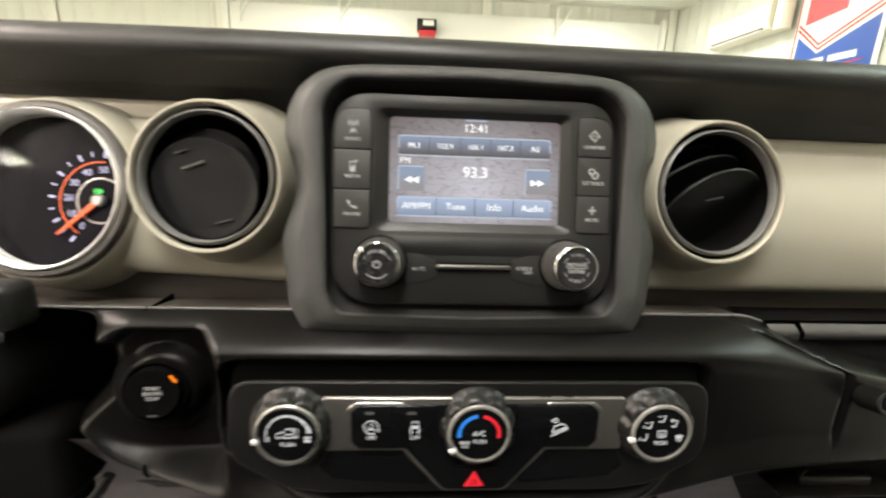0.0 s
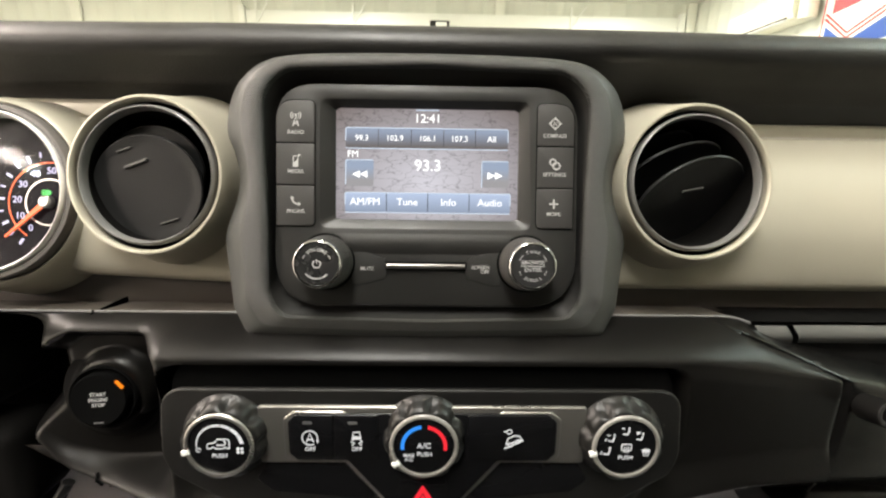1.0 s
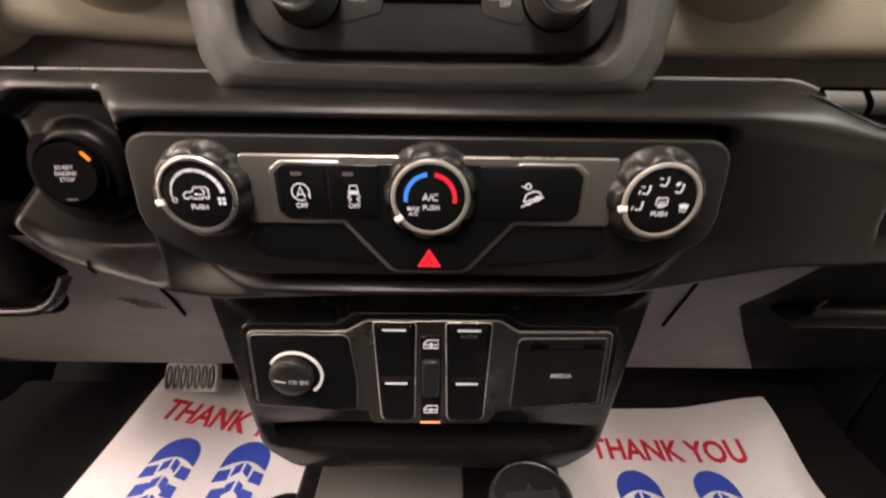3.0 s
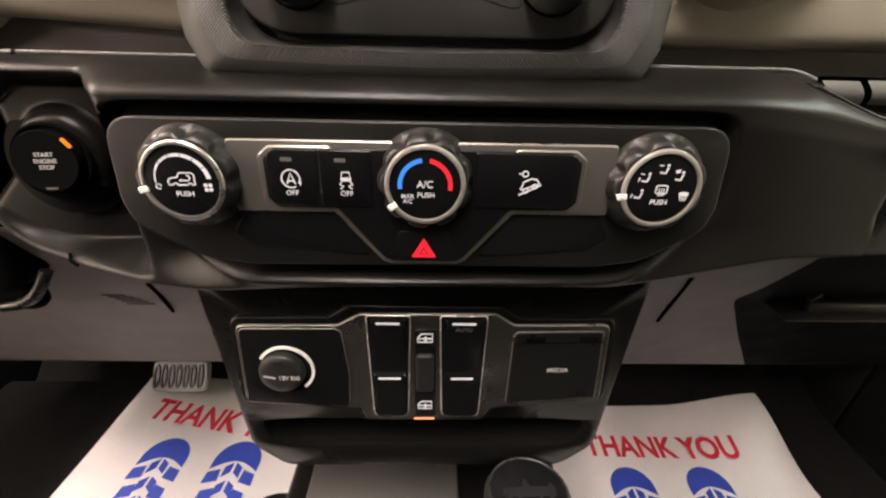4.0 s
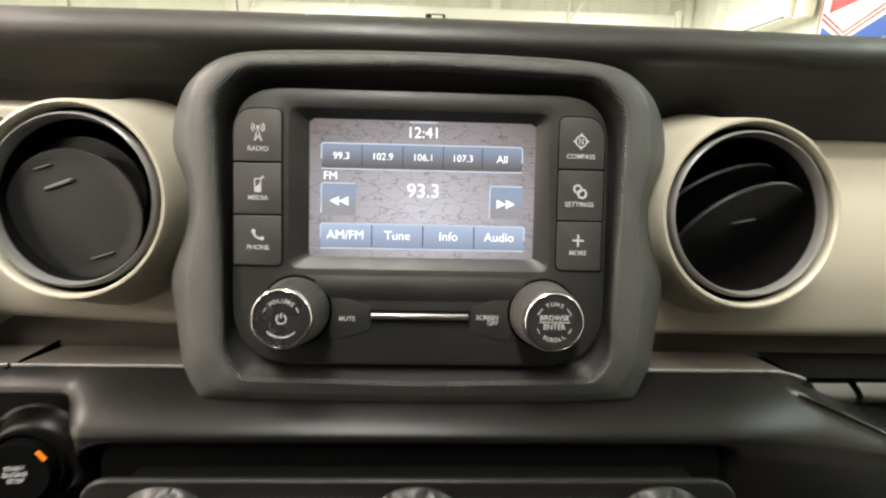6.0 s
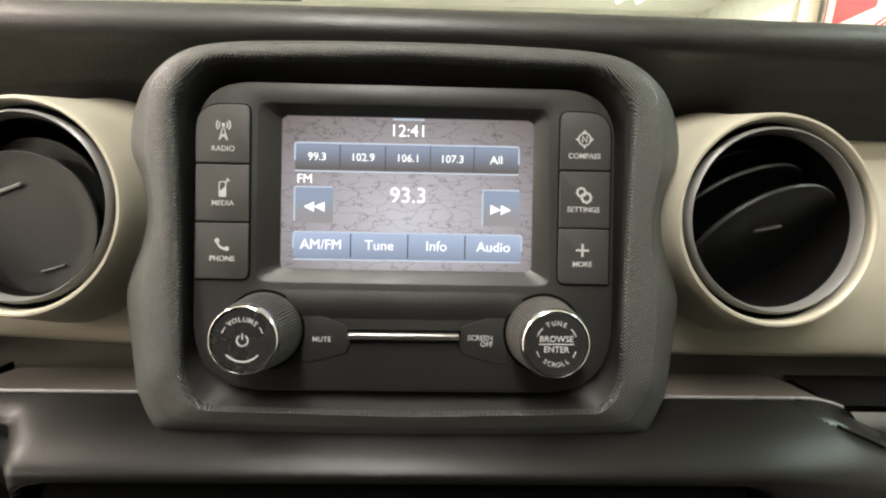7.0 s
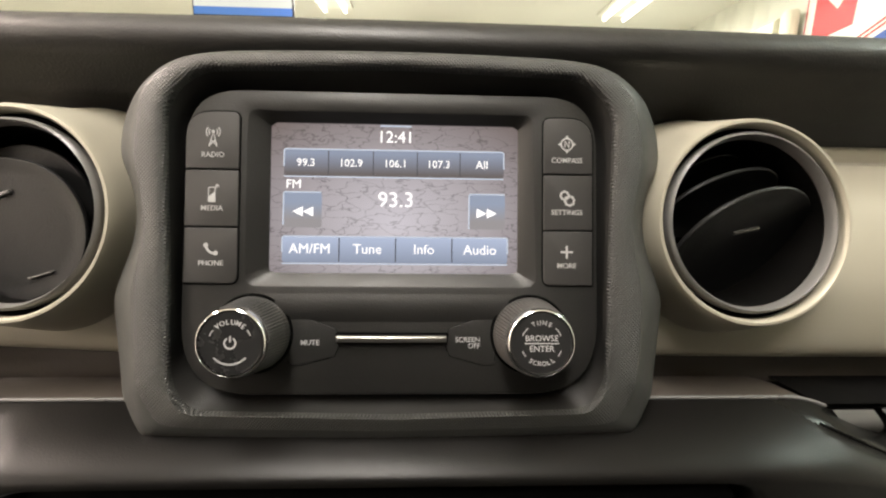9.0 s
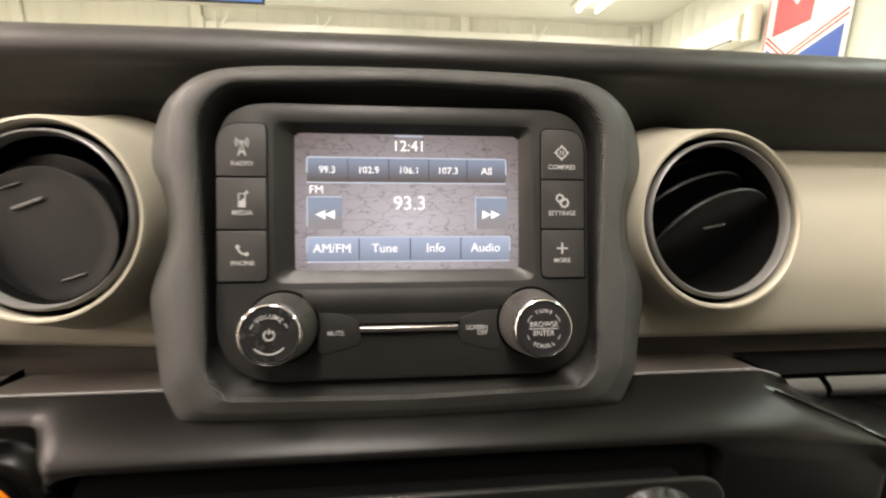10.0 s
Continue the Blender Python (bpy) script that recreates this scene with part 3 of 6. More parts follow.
part("roof_bar", box(-0.78, -0.93, 1.80, 0.78, -0.82, 1.86, 0.02), HEADLINER, shell)

# ---- dashboard ----
RADIO = tilt_matrix(0, 0.0015, 1.300, 12)
CLIMATE = tilt_matrix(0, -0.0558, 1.156, 4)
STACK = tilt_matrix(0, -0.037, 1.030, 5)
VENT_U, VENT_V, VENT_W, VENT_R = 0.1686, -0.0087, -0.0032, 0.0468
VENT_Z = 1.2908
GAUGE = (-0.2822, 0.0146, 1.2787)
X0, X1 = -0.62, 0.72

dash = thing("dashboard", "black and champagne car dashboard with round vents", "dashboard")

# padded top with a rounded front edge and a shaded hollow under it
TOP = [(0.52, 1.330), (0.30, 1.372), (0.12, 1.388), (0.062, 1.3885), (0.048, 1.3865), (0.039, 1.3825), (0.033, 1.3775), (0.030, 1.3715), (0.032, 1.366), (0.040, 1.361), (0.050, 1.354), (0.060, 1.344), (0.068, 1.3295)]


def rise(x):
    """On the driver's side the band reaches higher under the pad."""
    return 0.010 * smooth(-0.10, -0.19, x)


def top_point(x, s):
    y, z = path_at(TOP, s)
    z += rise(x) * max(0.0, min(1.0, (1.350 - z) / 0.018)) * smooth(0.5, 0.9, s)
    sag = -0.012 * max(0.0, (abs(x) - 0.12)) ** 1.5
    bend = 0.10 * max(0.0, abs(x) - 0.25) ** 2
    return (x, y + bend, z + sag + 0.0006 * math.sin(9 * x + 2 * s))


part("top_pad", grid_skin(span(X0, X1, 0.012), [1 - (1 - t) ** 2.2 for t in span(0, 1, 0.012)], top_point), PAD, dash, "soft black padded dash top", 60)

# champagne band: ledge, rounded face, tucked-in lower edge
BAND = [(0.100, 1.3330), (0.066, 1.3305), (0.0645, 1.3270), (0.0640, 1.3215), (0.0630, 1.3200), (0.0550, 1.3195), (0.0520, 1.3190), (0.0495, 1.3165), (0.0420, 1.3050), (0.032, 1.2910), (0.0240, 1.2770), (0.0190, 1.2640), (0.0168, 1.2530), (0.0166, 1.2430), (0.0171, 1.2345), (0.0184, 1.2280), (0.0204, 1.2235), (0.0234, 1.2202), (0.0285, 1.2184), (0.0360, 1.2176)]
for _ in range(2):
    BAND = BAND[:1] + [tuple(a * k + b * (1 - k) for a, b in zip(p, q)) for p, q in zip(BAND, BAND[1:]) for k in (0.75, 0.25)] + BAND[-1:]


def band_point(x, s):
    y, z = path_at(BAND, s)
    low = float(np.interp(x, (-0.25, -0.195, -0.139, 0.22), (0.0020, -0.0005, -0.0035, -0.0060)))
    return (x, y, z + rise(x) * max(0.0, min(1.0, (z - 1.300) / 0.03)) + low * smooth(1.240, 1.224, z))


def band_keep(x, y, z):
    if math.hypot(abs(x) - VENT_U, z - VENT_Z) < VENT_R - 0.001:
        return False
    if math.hypot(x - GAUGE[0], z - GAUGE[2]) < 0.0548 or (x < -0.2555 and z < 1.262):
        return False
    return abs(x) > 0.092


def band_snap(x, y, z):
    for cx, cz, r in ((GAUGE[0], GAUGE[2], 0.0548), (VENT_U, VENT_Z, VENT_R - 0.001), (-VENT_U, VENT_Z, VENT_R - 0.001)):
        d = math.hypot(x - cx, z - cz)
        if 1e-6 < d < r:
            return (cx + (x - cx) * r / d, y, cz + (z - cz) * r / d)
    return (x, y, z)


part("fascia", grid_skin(span(-0.44, X1, 0.0025), span(0, 1, 0.010), band_point, band_keep, snap=band_snap), BEIGE, dash, "champagne satin painted fascia band", 60)
# recessed wall under the band
part("recess_wall", grid_skin(span(X0, X1, 0.02), span(0, 1, 0.125), lambda x, s: (x, 0.0350 + 0.001 * s, 1.2200 - 0.0270 * s)), SHELFBROWN, dash, "brown-grey recess under the band")

# lower dash: sloping top, brow over the climate panel, pocket for the start button
HEX = rounded([(-0.1400, 0.0270), (0.1400, 0.0270), (0.1425, -0.0120), (0.1385, -0.0235), (0.1105, -0.0405), (0.086, -0.0442), (-0.086, -0.0442), (-0.1105, -0.0405), (-0.1385, -0.0235), (-0.1425, -0.0120)], [0.014, 0.014, 0.02, 0.012, 0.03, 0.03, 0.03, 0.03, 0.012, 0.02])


def soft_min(k, *values):
    """The least of the values, rounded off where two of them meet."""
    low = min(values)
    return low - k * math.log(sum(math.exp((low - v) / k) for v in values))


def hex_depth(x, z):
    """How far a place lies inside the groove round the climate panel, in metres."""
    u, v = x, z - 1.156
    slope = 0.1035 - 0.559 * abs(u) + 0.829 * v
    return soft_min(0.0050, 0.1535 - abs(u), 0.0292 - v, v + 0.0500, slope)


def top_line(x):
    return 1.2032 - 0.018 * smooth(0.195, 0.255, x) - 0.015 * smooth(0.235, 0.33, x)


# lower lip, from the pocket of the start button past the climate panel to the glove box
LIP_X = (-0.290, -0.271, -0.253, -0.224, -0.202, -0.160, -0.121, -0.090, 0.0, 0.103, 0.137, 0.171, 0.203, 0.300, 0.720)
LIP_Y = (0.004, 0.000, -0.005, -0.010, -0.018, -0.035, -0.050, -0.057, -0.057, -0.055, -0.048, -0.042, -0.040, -0.036, -0.020)
LIP_Z = (1.1250, 1.1076, 1.0908, 1.0829, 1.0822, 1.0842, 1.0902, 1.0962, 1.1009, 1.0984, 1.1000, 1.1032, 1.1087, 1.1120, 1.1120)


def lip_at(x):
    """Depth and height of the lower lip, eased over two centimetres."""
    near = [x + 0.003 * k for k in range(-3, 4)]
    return float(np.interp(near, LIP_X, LIP_Y).mean()), float(np.interp(near, LIP_X, LIP_Z).mean())


LIPS = {}


def low_point(x, z):
    centre = smooth(-0.178, -0.152, x)
    right = smooth(0.15, 0.25, x)
    top = top_line(x)
    # sloping top that ends in a rounded rim
    rim_y = -0.0129 + centre * (-0.0235 + 0.003 * right)
    rim_z = min(1.1953 - 0.0068 * centre - 0.0110 * right - 0.016 * smooth(-0.218, -0.252, x), top - 0.0075)
    t = max(0.0, min(1.0, (top - z) / (top - rim_z)))
    y = 0.002 + (rim_y - 0.002) * (1 - (1 - t) ** 1.9)
    # face under the rim, set back in the pocket of the start button
    face = 0.003 * (1 - centre) + (rim_y - 0.0015) * centre
    y += (face - rim_y) * smooth(rim_z + 0.0010, rim_z - 0.0095, z)
    d = math.hypot(x + 0.206, z - 1.150)
    pocket = (1 - centre) * smooth(-0.285, -0.262, x)
    y -= pocket * (0.0012 * math.exp(-((d - 0.0345) / 0.0050) ** 2) * smooth(1.165, 1.125, z) + 0.0105 * (1 - smooth(0.0215, 0.0290, d)))
    # lower lip
    if x not in LIPS:
        LIPS[x] = lip_at(x)
    lip_y, lip_z = LIPS[x]
    y += (lip_y - y) * smooth(lip_z + 0.013 + 0.011 * centre, lip_z, z)
    # groove round the climate panel
    ridge = hex_depth(x, z)
    y -= 0.0035 * math.exp(-((ridge + 0.0045) / 0.0032) ** 2) * smooth(1.165, 1.140, z) * smooth(0.165, 0.120, x)
    y += 0.026 * smooth(-0.0022, 0.0034, ridge) * (1 - 0.75 * smooth(0.135, 0.165, x))
    # left of the pocket the panel falls away to the column
    edge = -0.236 - 0.034 * smooth(1.150, 1.105, z)
    y += 0.090 * smooth(edge, edge - 0.054, x) * smooth(1.2025, 1.1900, z)
    # joint of the glove box
    y += 0.0045 * math.exp(-((x - groove(z)) / 0.0017) ** 2) * smooth(1.2005, 1.1950, z) * smooth(1.120, 1.150, z)
    # lower lip turning back under
    k = max(0.0, (lip_z - z) / 0.0105)
    y += 0.055 * min(k, 3.0) ** 2
    return (x, min(y, 0.10), z)


def groove(z):
    """Where the joint of the glove box runs."""
    return 0.2525 - 2.53 * max(0.0, z - 1.1765)


def low_keep(x, y, z):
    return z <= top_line(x) and x < groove(z) and y < 0.099


def lid_keep(x, y, z):
    return z <= top_line(x) and x >= groove(z) and y < 0.099


HEIGHTS = span(1.0450, 1.0780, 0.0018)[:-1] + span(1.0780, 1.1180, 0.0011)[:-1] + span(1.1180, 1.1760, 0.0016)[:-1] + span(1.1760, 1.2032, 0.0007)
WIDE = span(-0.315, 0.725, 0.0018)


def low_snap(x, y, z):
    """Ends the sheet smoothly at the top line."""
    return (x, 0.002, top_line(x)) if z > top_line(x) else (x, y, z)


part("lower_dash", grid_skin(WIDE, HEIGHTS, low_point, low_keep, snap=low_snap), BLACK, dash, "black grained lower dash with a brow", 60)
part("joint", tube_along([(groove(z), low_point(groove(z), z)[1] + 0.0002, z) for z in span(1.1560, 1.1975, 0.0012)], 0.0011, 8), GAP, dash, "", 60)
# narrow shelf behind the top line; a lighter bead paints its edge highlight
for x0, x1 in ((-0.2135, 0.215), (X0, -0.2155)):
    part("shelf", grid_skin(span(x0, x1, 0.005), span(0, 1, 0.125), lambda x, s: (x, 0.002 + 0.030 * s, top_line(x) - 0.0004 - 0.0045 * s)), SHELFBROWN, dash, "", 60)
    part("edge_glint", tube_along([(x, 0.0012, top_line(x) + 0.0003) for x in span(x0, x1, 0.006)], 0.0010, 8), EDGE_GLINT, dash, "thin light bead in place of the top line's highlight", 60)
part("shelf_joint", box(-0.2150, -0.0015, 1.1990, -0.2140, 0.030, 1.2030), GAP, dash)
part("lip_joint", tube_along([(-0.2262, -0.0085, 1.0880), (-0.2245, -0.0118, 1.0845), (-0.2222, -0.0105, 1.0800)], 0.0010, 8), GAP, dash)
# steering side: black sheet puts in the shade of the hollow beside the column
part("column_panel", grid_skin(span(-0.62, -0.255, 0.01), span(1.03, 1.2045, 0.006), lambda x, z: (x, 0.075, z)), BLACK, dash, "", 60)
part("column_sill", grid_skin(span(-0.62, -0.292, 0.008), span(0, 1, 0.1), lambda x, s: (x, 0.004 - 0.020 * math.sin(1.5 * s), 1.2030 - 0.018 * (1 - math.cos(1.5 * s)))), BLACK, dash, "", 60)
# matt black box as shade in the column recess behind the release handle
part("column_recess_shade", box(-0.62, 0.022, 1.016, -0.300, 0.040, 1.047, 0.008, 3), MATT, dash)
# knee panels: they fall away towards the toe board
KNEE = [(0.004, 1.100), (0.022, 1.070), (0.050, 1.028), (0.083, 0.986), (0.135, 0.905), (0.196, 0.796), (0.206, 0.790), (0.300, 0.812)]


def knee_point(x, s):
    return (x, *path_at(KNEE, s))


def knee_depth(x, z):
    return float(np.interp(-z, [-q[1] for q in KNEE[:6]], [q[0] for q in KNEE[:6]]))


def glove_edge(z):
    """Where the passenger's knee panel gives way to the glove box and its painted shade."""
    return 0.290 + 0.85 * max(0.0, 1.000 - z)


def knee_right(t, s):
    y, z = path_at(KNEE, s)
    return (0.110 + (glove_edge(z) - 0.110) * t, y, z)


def knee_glove(t, s):
    y, z = path_at(KNEE, s)
    return (glove_edge(z) + (0.720 - glove_edge(z)) * t, y, z)


part("knee_panel", grid_skin(span(-0.62, -0.11, 0.006), span(0, 1, 0.025), knee_point), GREYTRIM, dash, "grey knee panel", 60)
part("knee_panel", grid_skin(span(0, 1, 0.04), span(0, 1, 0.025), knee_right), GREYTRIM, dash, "grey knee panel", 60)
part("column_shroud", box(-0.62, -0.004, 1.047, -0.284, 0.040, 1.114, 0.012, 4), MATT, dash, "dark lower shroud of the column")
# slotted air outlet in the driver's knee panel
for k in range(5):
    z = 0.9985 - 0.0052 * k
    x0, x1 = -0.2965 + 0.0014 * k, -0.2775 + 0.0030 * k
    part("grille_slat", tube_along([(x, knee_depth(x, z) + 0.0005, z - 0.0004 * (x - x0) / 0.02) for x in span(x0, x1, 0.005)], 0.0017, 8), RUBBER, dash)
# seams between the knee panels and the stack
for line in ([(-0.2340, 1.0250), (-0.2440, 1.0000), (-0.2590, 0.9600)], [(0.2155, 1.0450), (0.2350, 0.9945), (0.2500, 0.9450)]):
    part("seam", tube_along([(x, knee_depth(x, z) - 0.0004, z) for x, z in line], 0.0019, 8), GAP, dash, "dark seam", 60)

# hood round the radio
HOOD_HALF = [(0.0, 0.0672), (0.0420, 0.0668), (0.0800, 0.0652), (0.1000, 0.0606), (0.1130, 0.0500), (0.1190, 0.0380), (0.1213, 0.0265), (0.1210, 0.0165), (0.1170, 0.0060), (0.1145, -0.0040), (0.1142, -0.0130), (0.1160, -0.0235), (0.1206, -0.0370), (0.1226, -0.0460), (0.1216, -0.0580), (0.1200, -0.0710), (0.1184, -0.0850), (0.1178, -0.0882), (0.1164, -0.0908), (0.1098, -0.1020), (0.1080, -0.1040), (0.1040, -0.1050), (0.0540, -0.1066), (0.0, -0.1073)]
LIP_HALF = [(0.0, 0.0555), (0.081, 0.053), (0.091, 0.046), (0.0965, 0.036), (0.0955, 0.008), (0.094, -0.024), (0.0925, -0.080), (0.086, -0.0920), (0.0, -0.0940)]
PLATE = rounded([(-0.091, -0.0865), (0.091, -0.0865), (0.0905, 0.0465), (-0.0905, 0.0465)], [0.030, 0.030, 0.024, 0.024], 8)
mid = (0.0, -0.020)


def spline(points, n=6):
    """A smooth closed outline through the points."""
    out = []
    k = len(points)
    for i in range(k):
        a, b, c, d = (Vector(points[(i + j - 1) % k]) for j in range(4))
        for m in range(n):
            t = m / n
            out.append(tuple(0.5 * (2 * b + (c - a) * t + (2 * a - 5 * b + 4 * c - d) * t * t + (3 * b - a - 3 * c + d) * t ** 3)))
    return out


outer = star_ring(spline(mirror_outline(HOOD_HALF)), mid, 320)
lip = star_ring(rounded(mirror_outline(LIP_HALF), 0.018, 5), mid, 320)
seat = star_ring(inset(PLATE, -0.0022), mid, 320)


def blend(a, b, k):
    return [(p[0] + (q[0] - p[0]) * k, p[1] + (q[1] - p[1]) * k) for p, q in zip(a, b)]


def hood_ring(k, w):
    """A ring between the outline and the lip. Sides and top slope up to a crease half-way; below, the face runs on to the edge."""
    ring = []
    for p, q in zip(outer, lip):
        low = smooth(-0.086, -0.104, p[1])
        back = -0.0060 + 0.0022 * smooth(-0.085, -0.101, p[1])
        depth = w * (1 - low) + k ** 0.6 * low
        ring.append((p[0] + (q[0] - p[0]) * k, p[1] + (q[1] - p[1]) * k, back + (0.0060 - back) * depth))
    return ring


CREASE = hood_ring(0.50, 0.88)
big = [(p[0] * 1.045, mid[1] + (p[1] - mid[1]) * 1.045) for p in outer]
mids = [(p[0] * 1.018, mid[1] + (p[1] - mid[1]) * 1.018) for p in outer]
bm = bmesh.new()
add_rings(bm, [flat(big, -0.065), flat(big, -0.035), flat(mids, -0.014), hood_ring(0.0, 0.0), hood_ring(0.06, 0.14), hood_ring(0.25, 0.48), hood_ring(0.44, 0.82), CREASE], True, False)
hood = part("radio_hood", bm, HOOD, dash, "dark grey surround of the radio", 50)
hood.matrix_basis = RADIO
bm = bmesh.new()
add_rings(bm, [CREASE, hood_ring(0.58, 0.94), hood_ring(0.75, 1.0), hood_ring(0.88, 1.0), hood_ring(0.96, 0.95), flat(lip, 0.0044), flat(blend(lip, seat, 0.08), 0.0022)], False, False)
part("knurled_band", bm, KNURL, hood, "dark grey knurled inner band", 50)
bm = bmesh.new()
add_rings(bm, [flat(blend(lip, seat, 0.06), 0.0024), flat(blend(lip, seat, 0.25), 0.0002), flat(blend(lip, seat, 0.6), -0.0042), flat(seat, -0.0075), flat(inset(seat, 0.004), -0.0075)], False, False)
part("hood_throat", bm, FACE, dash, "black inner wall of the surround", 50).matrix_basis = RADIO

# ---- radio ----
radio = thing("radio", "black car radio with a lit touch screen and two knobs", "car radio", RADIO)
REC = rounded([(-0.0635, -0.0390), (0.0625, -0.0390), (0.0605, 0.0372), (-0.0635, 0.0372)], 0.004, 4)
WIN = rounded([(-0.0556, -0.0338), (0.0556, -0.0338), (0.0556, 0.0336), (-0.0556, 0.0336)], 0.002, 4)
c0 = (0.0, -0.002)
n0 = 160
bm = bmesh.new()
p_out = star_ring(PLATE, c0, n0)
add_rings(bm, [flat(p_out, -0.016), flat(p_out, -0.002), flat(inset(p_out, 0.0006), -0.0006), flat(inset(p_out, 0.002), 0.0), flat(star_ring(inset(REC, -0.0008), c0, n0), 0.0), flat(star_ring(REC, c0, n0), -0.0003), flat(star_ring(WIN, c0, n0), -0.0050), flat(star_ring(WIN, c0, n0), -0.0065)], True, False)
part("faceplate", bm, FACE, radio, "matt black faceplate", 30)
screen = part("screen", prism(box_outline(-0.0562, -0.0344, 0.0562, 0.0342), -0.0068, -0.0054), DISPLAY, radio, "lit touch screen with radio presets")

S = -0.0054
# top row of presets, the seek buttons and the menu row
part("preset_bar", prism(box_outline(-0.0497, 0.0098, 0.0492, 0.0218, 0.0015), S, S + 0.0002), BAR_TOP, screen)
part("menu_bar", prism(box_outline(-0.0500, -0.0292, 0.0510, -0.0174, 0.0015), S, S + 0.0002), BAR_LOW, screen)
part("seek_button", prism(box_outline(-0.0497, -0.0135, -0.0328, 0.0024, 0.0012), S, S + 0.0002), BAR_MID, screen)
part("seek_button", prism(box_outline(0.0334, -0.0135, 0.0498, 0.0024, 0.0012), S, S + 0.0002), BAR_MID, screen)
T = S + 0.0003
for line in ([(-0.0497, 0.0140), (-0.0497, 0.0212), (-0.0490, 0.0218), (0.0485, 0.0218), (0.0492, 0.0212), (0.0492, 0.0140)], [(-0.0497, 0.0094), (0.0490, 0.0094)], [(-0.0500, -0.0245), (-0.0500, -0.0180), (-0.0494, -0.0174), (0.0504, -0.0174), (0.0510, -0.0180), (0.0510, -0.0245)], [(-0.0500, -0.0296), (0.0508, -0.0296)], [(-0.0497, -0.0125), (-0.0497, 0.0018), (-0.0491, 0.0024), (-0.0330, 0.0024)], [(0.0334, -0.0135), (0.0334, 0.0018), (0.0340, 0.0024), (0.0496, 0.0024)]):
    part("outline", stroke(line, 0.0006, T, thick=0.0001), SCREEN_LINE, screen)
for u in (-0.0300, -0.0100, 0.0098, 0.0292):
    part("divider", stroke([(u, 0.0104), (u, 0.0212)], 0.0004, T, thick=0.0001), SCREEN_DARK, screen)
for u in (-0.0248, 0.0004, 0.0258):
    part("divider", stroke([(u, -0.0286), (u, -0.0180)], 0.0005, T, thick=0.0001), SCREEN_DARK, screen)
for label, u, v, size in (("12:41", 0.0, 0.0276, 0.0075), ("99.3", -0.0400, 0.0156, 0.0048), ("102.9", -0.0200, 0.0156, 0.0048), ("106.1", 0.0, 0.0156, 0.0048), ("107.3", 0.0195, 0.0156, 0.0048), ("All", 0.0392, 0.0156, 0.0052), ("FM", -0.0453, 0.0058, 0.0056), ("93.3", 0.0003, -0.0009, 0.0096), ("AM/FM", -0.0378, -0.0231, 0.0062), ("Tune", -0.0122, -0.0231, 0.0062), ("Info", 0.0131, -0.0231, 0.0062), ("Audio", 0.0385, -0.0231, 0.0062)):
    write(label, size, u, v, T + 0.0001, SCREEN_TEXT, screen, bold=0.0)
for s, u in ((-1, -0.0412), (1, 0.0416)):
    for k in (0, 1):
        a = u + s * (0.0022 - 0.0046 * k)
        part("arrow", prism([(a + s * 0.0023, -0.0063), (a - s * 0.0023, -0.0041), (a - s * 0.0023, -0.0085)], T, T + 0.0001), SCREEN_TEXT, screen)
part("outline", stroke([(-0.0070, 0.0328), (0.0070, 0.0328)], 0.0008, T, thick=0.0001), SCREEN_LINE, screen)


# side buttons with their symbols
def tower_icon(bm, u, v, w):
    stroke([(u - 0.0019, v - 0.0042), (u, v + 0.0030), (u + 0.0019, v - 0.0042)], 0.0007, w, bm=bm)
    stroke([(u - 0.0016, v - 0.0034), (u + 0.0010, v - 0.0012)], 0.0005, w, bm=bm)
    stroke([(u + 0.0016, v - 0.0034), (u - 0.0010, v - 0.0012)], 0.0005, w, bm=bm)
    disc(u, v + 0.0032, 0.0008, w, bm=bm)
    for r in (0.0021, 0.0034):
        for a in (0, 180):
            stroke(arc(u, v + 0.0030, r, a - 42, a + 42, 8), 0.0005, w, bm=bm)


def media_icon(bm, u, v, w):
    stroke(box_outline(u - 0.0017, v - 0.0040, u + 0.0015, v + 0.0030, 0.0004), 0.0005, w, True, bm=bm)
    prism([(u - 0.0015, v - 0.0038), (u + 0.0013, v - 0.0038), (u + 0.0013, v + 0.0008), (u - 0.0015, v - 0.0016)], w, w + 0.00025, bm=bm)
    stroke([(u + 0.0015, v + 0.0020), (u + 0.0024, v + 0.0046)], 0.0006, w, bm=bm)
    stroke(arc(u + 0.0016, v + 0.0026, 0.0018, 20, 80, 6), 0.0005, w, bm=bm)


def phone_icon(bm, u, v, w):
    stroke(arc(u + 0.0020, v + 0.0024, 0.0046, 172, 268, 12), 0.0010, w, bm=bm)
    disc(u - 0.0025, v + 0.0018, 0.0011, w, bm=bm)
    disc(u + 0.0022, v - 0.0020, 0.0011, w, bm=bm)


def compass_icon(bm, u, v, w):
    stroke(arc(u, v, 0.0030, 0, 360, 24)[:-1], 0.0007, w, True, bm=bm)
    for a in range(0, 360, 90):
        c, s = math.cos(radians(a)), math.sin(radians(a))
        prism([(u + 0.0047 * c, v + 0.0047 * s), (u + 0.0029 * c - 0.0011 * s, v + 0.0029 * s + 0.0011 * c), (u + 0.0029 * c + 0.0011 * s, v + 0.0029 * s - 0.0011 * c)], w, w + 0.00025, bm=bm)
    stroke([(u - 0.0011, v - 0.0016), (u - 0.0011, v + 0.0016), (u + 0.0011, v - 0.0016), (u + 0.0011, v + 0.0016)], 0.0006, w, bm=bm)


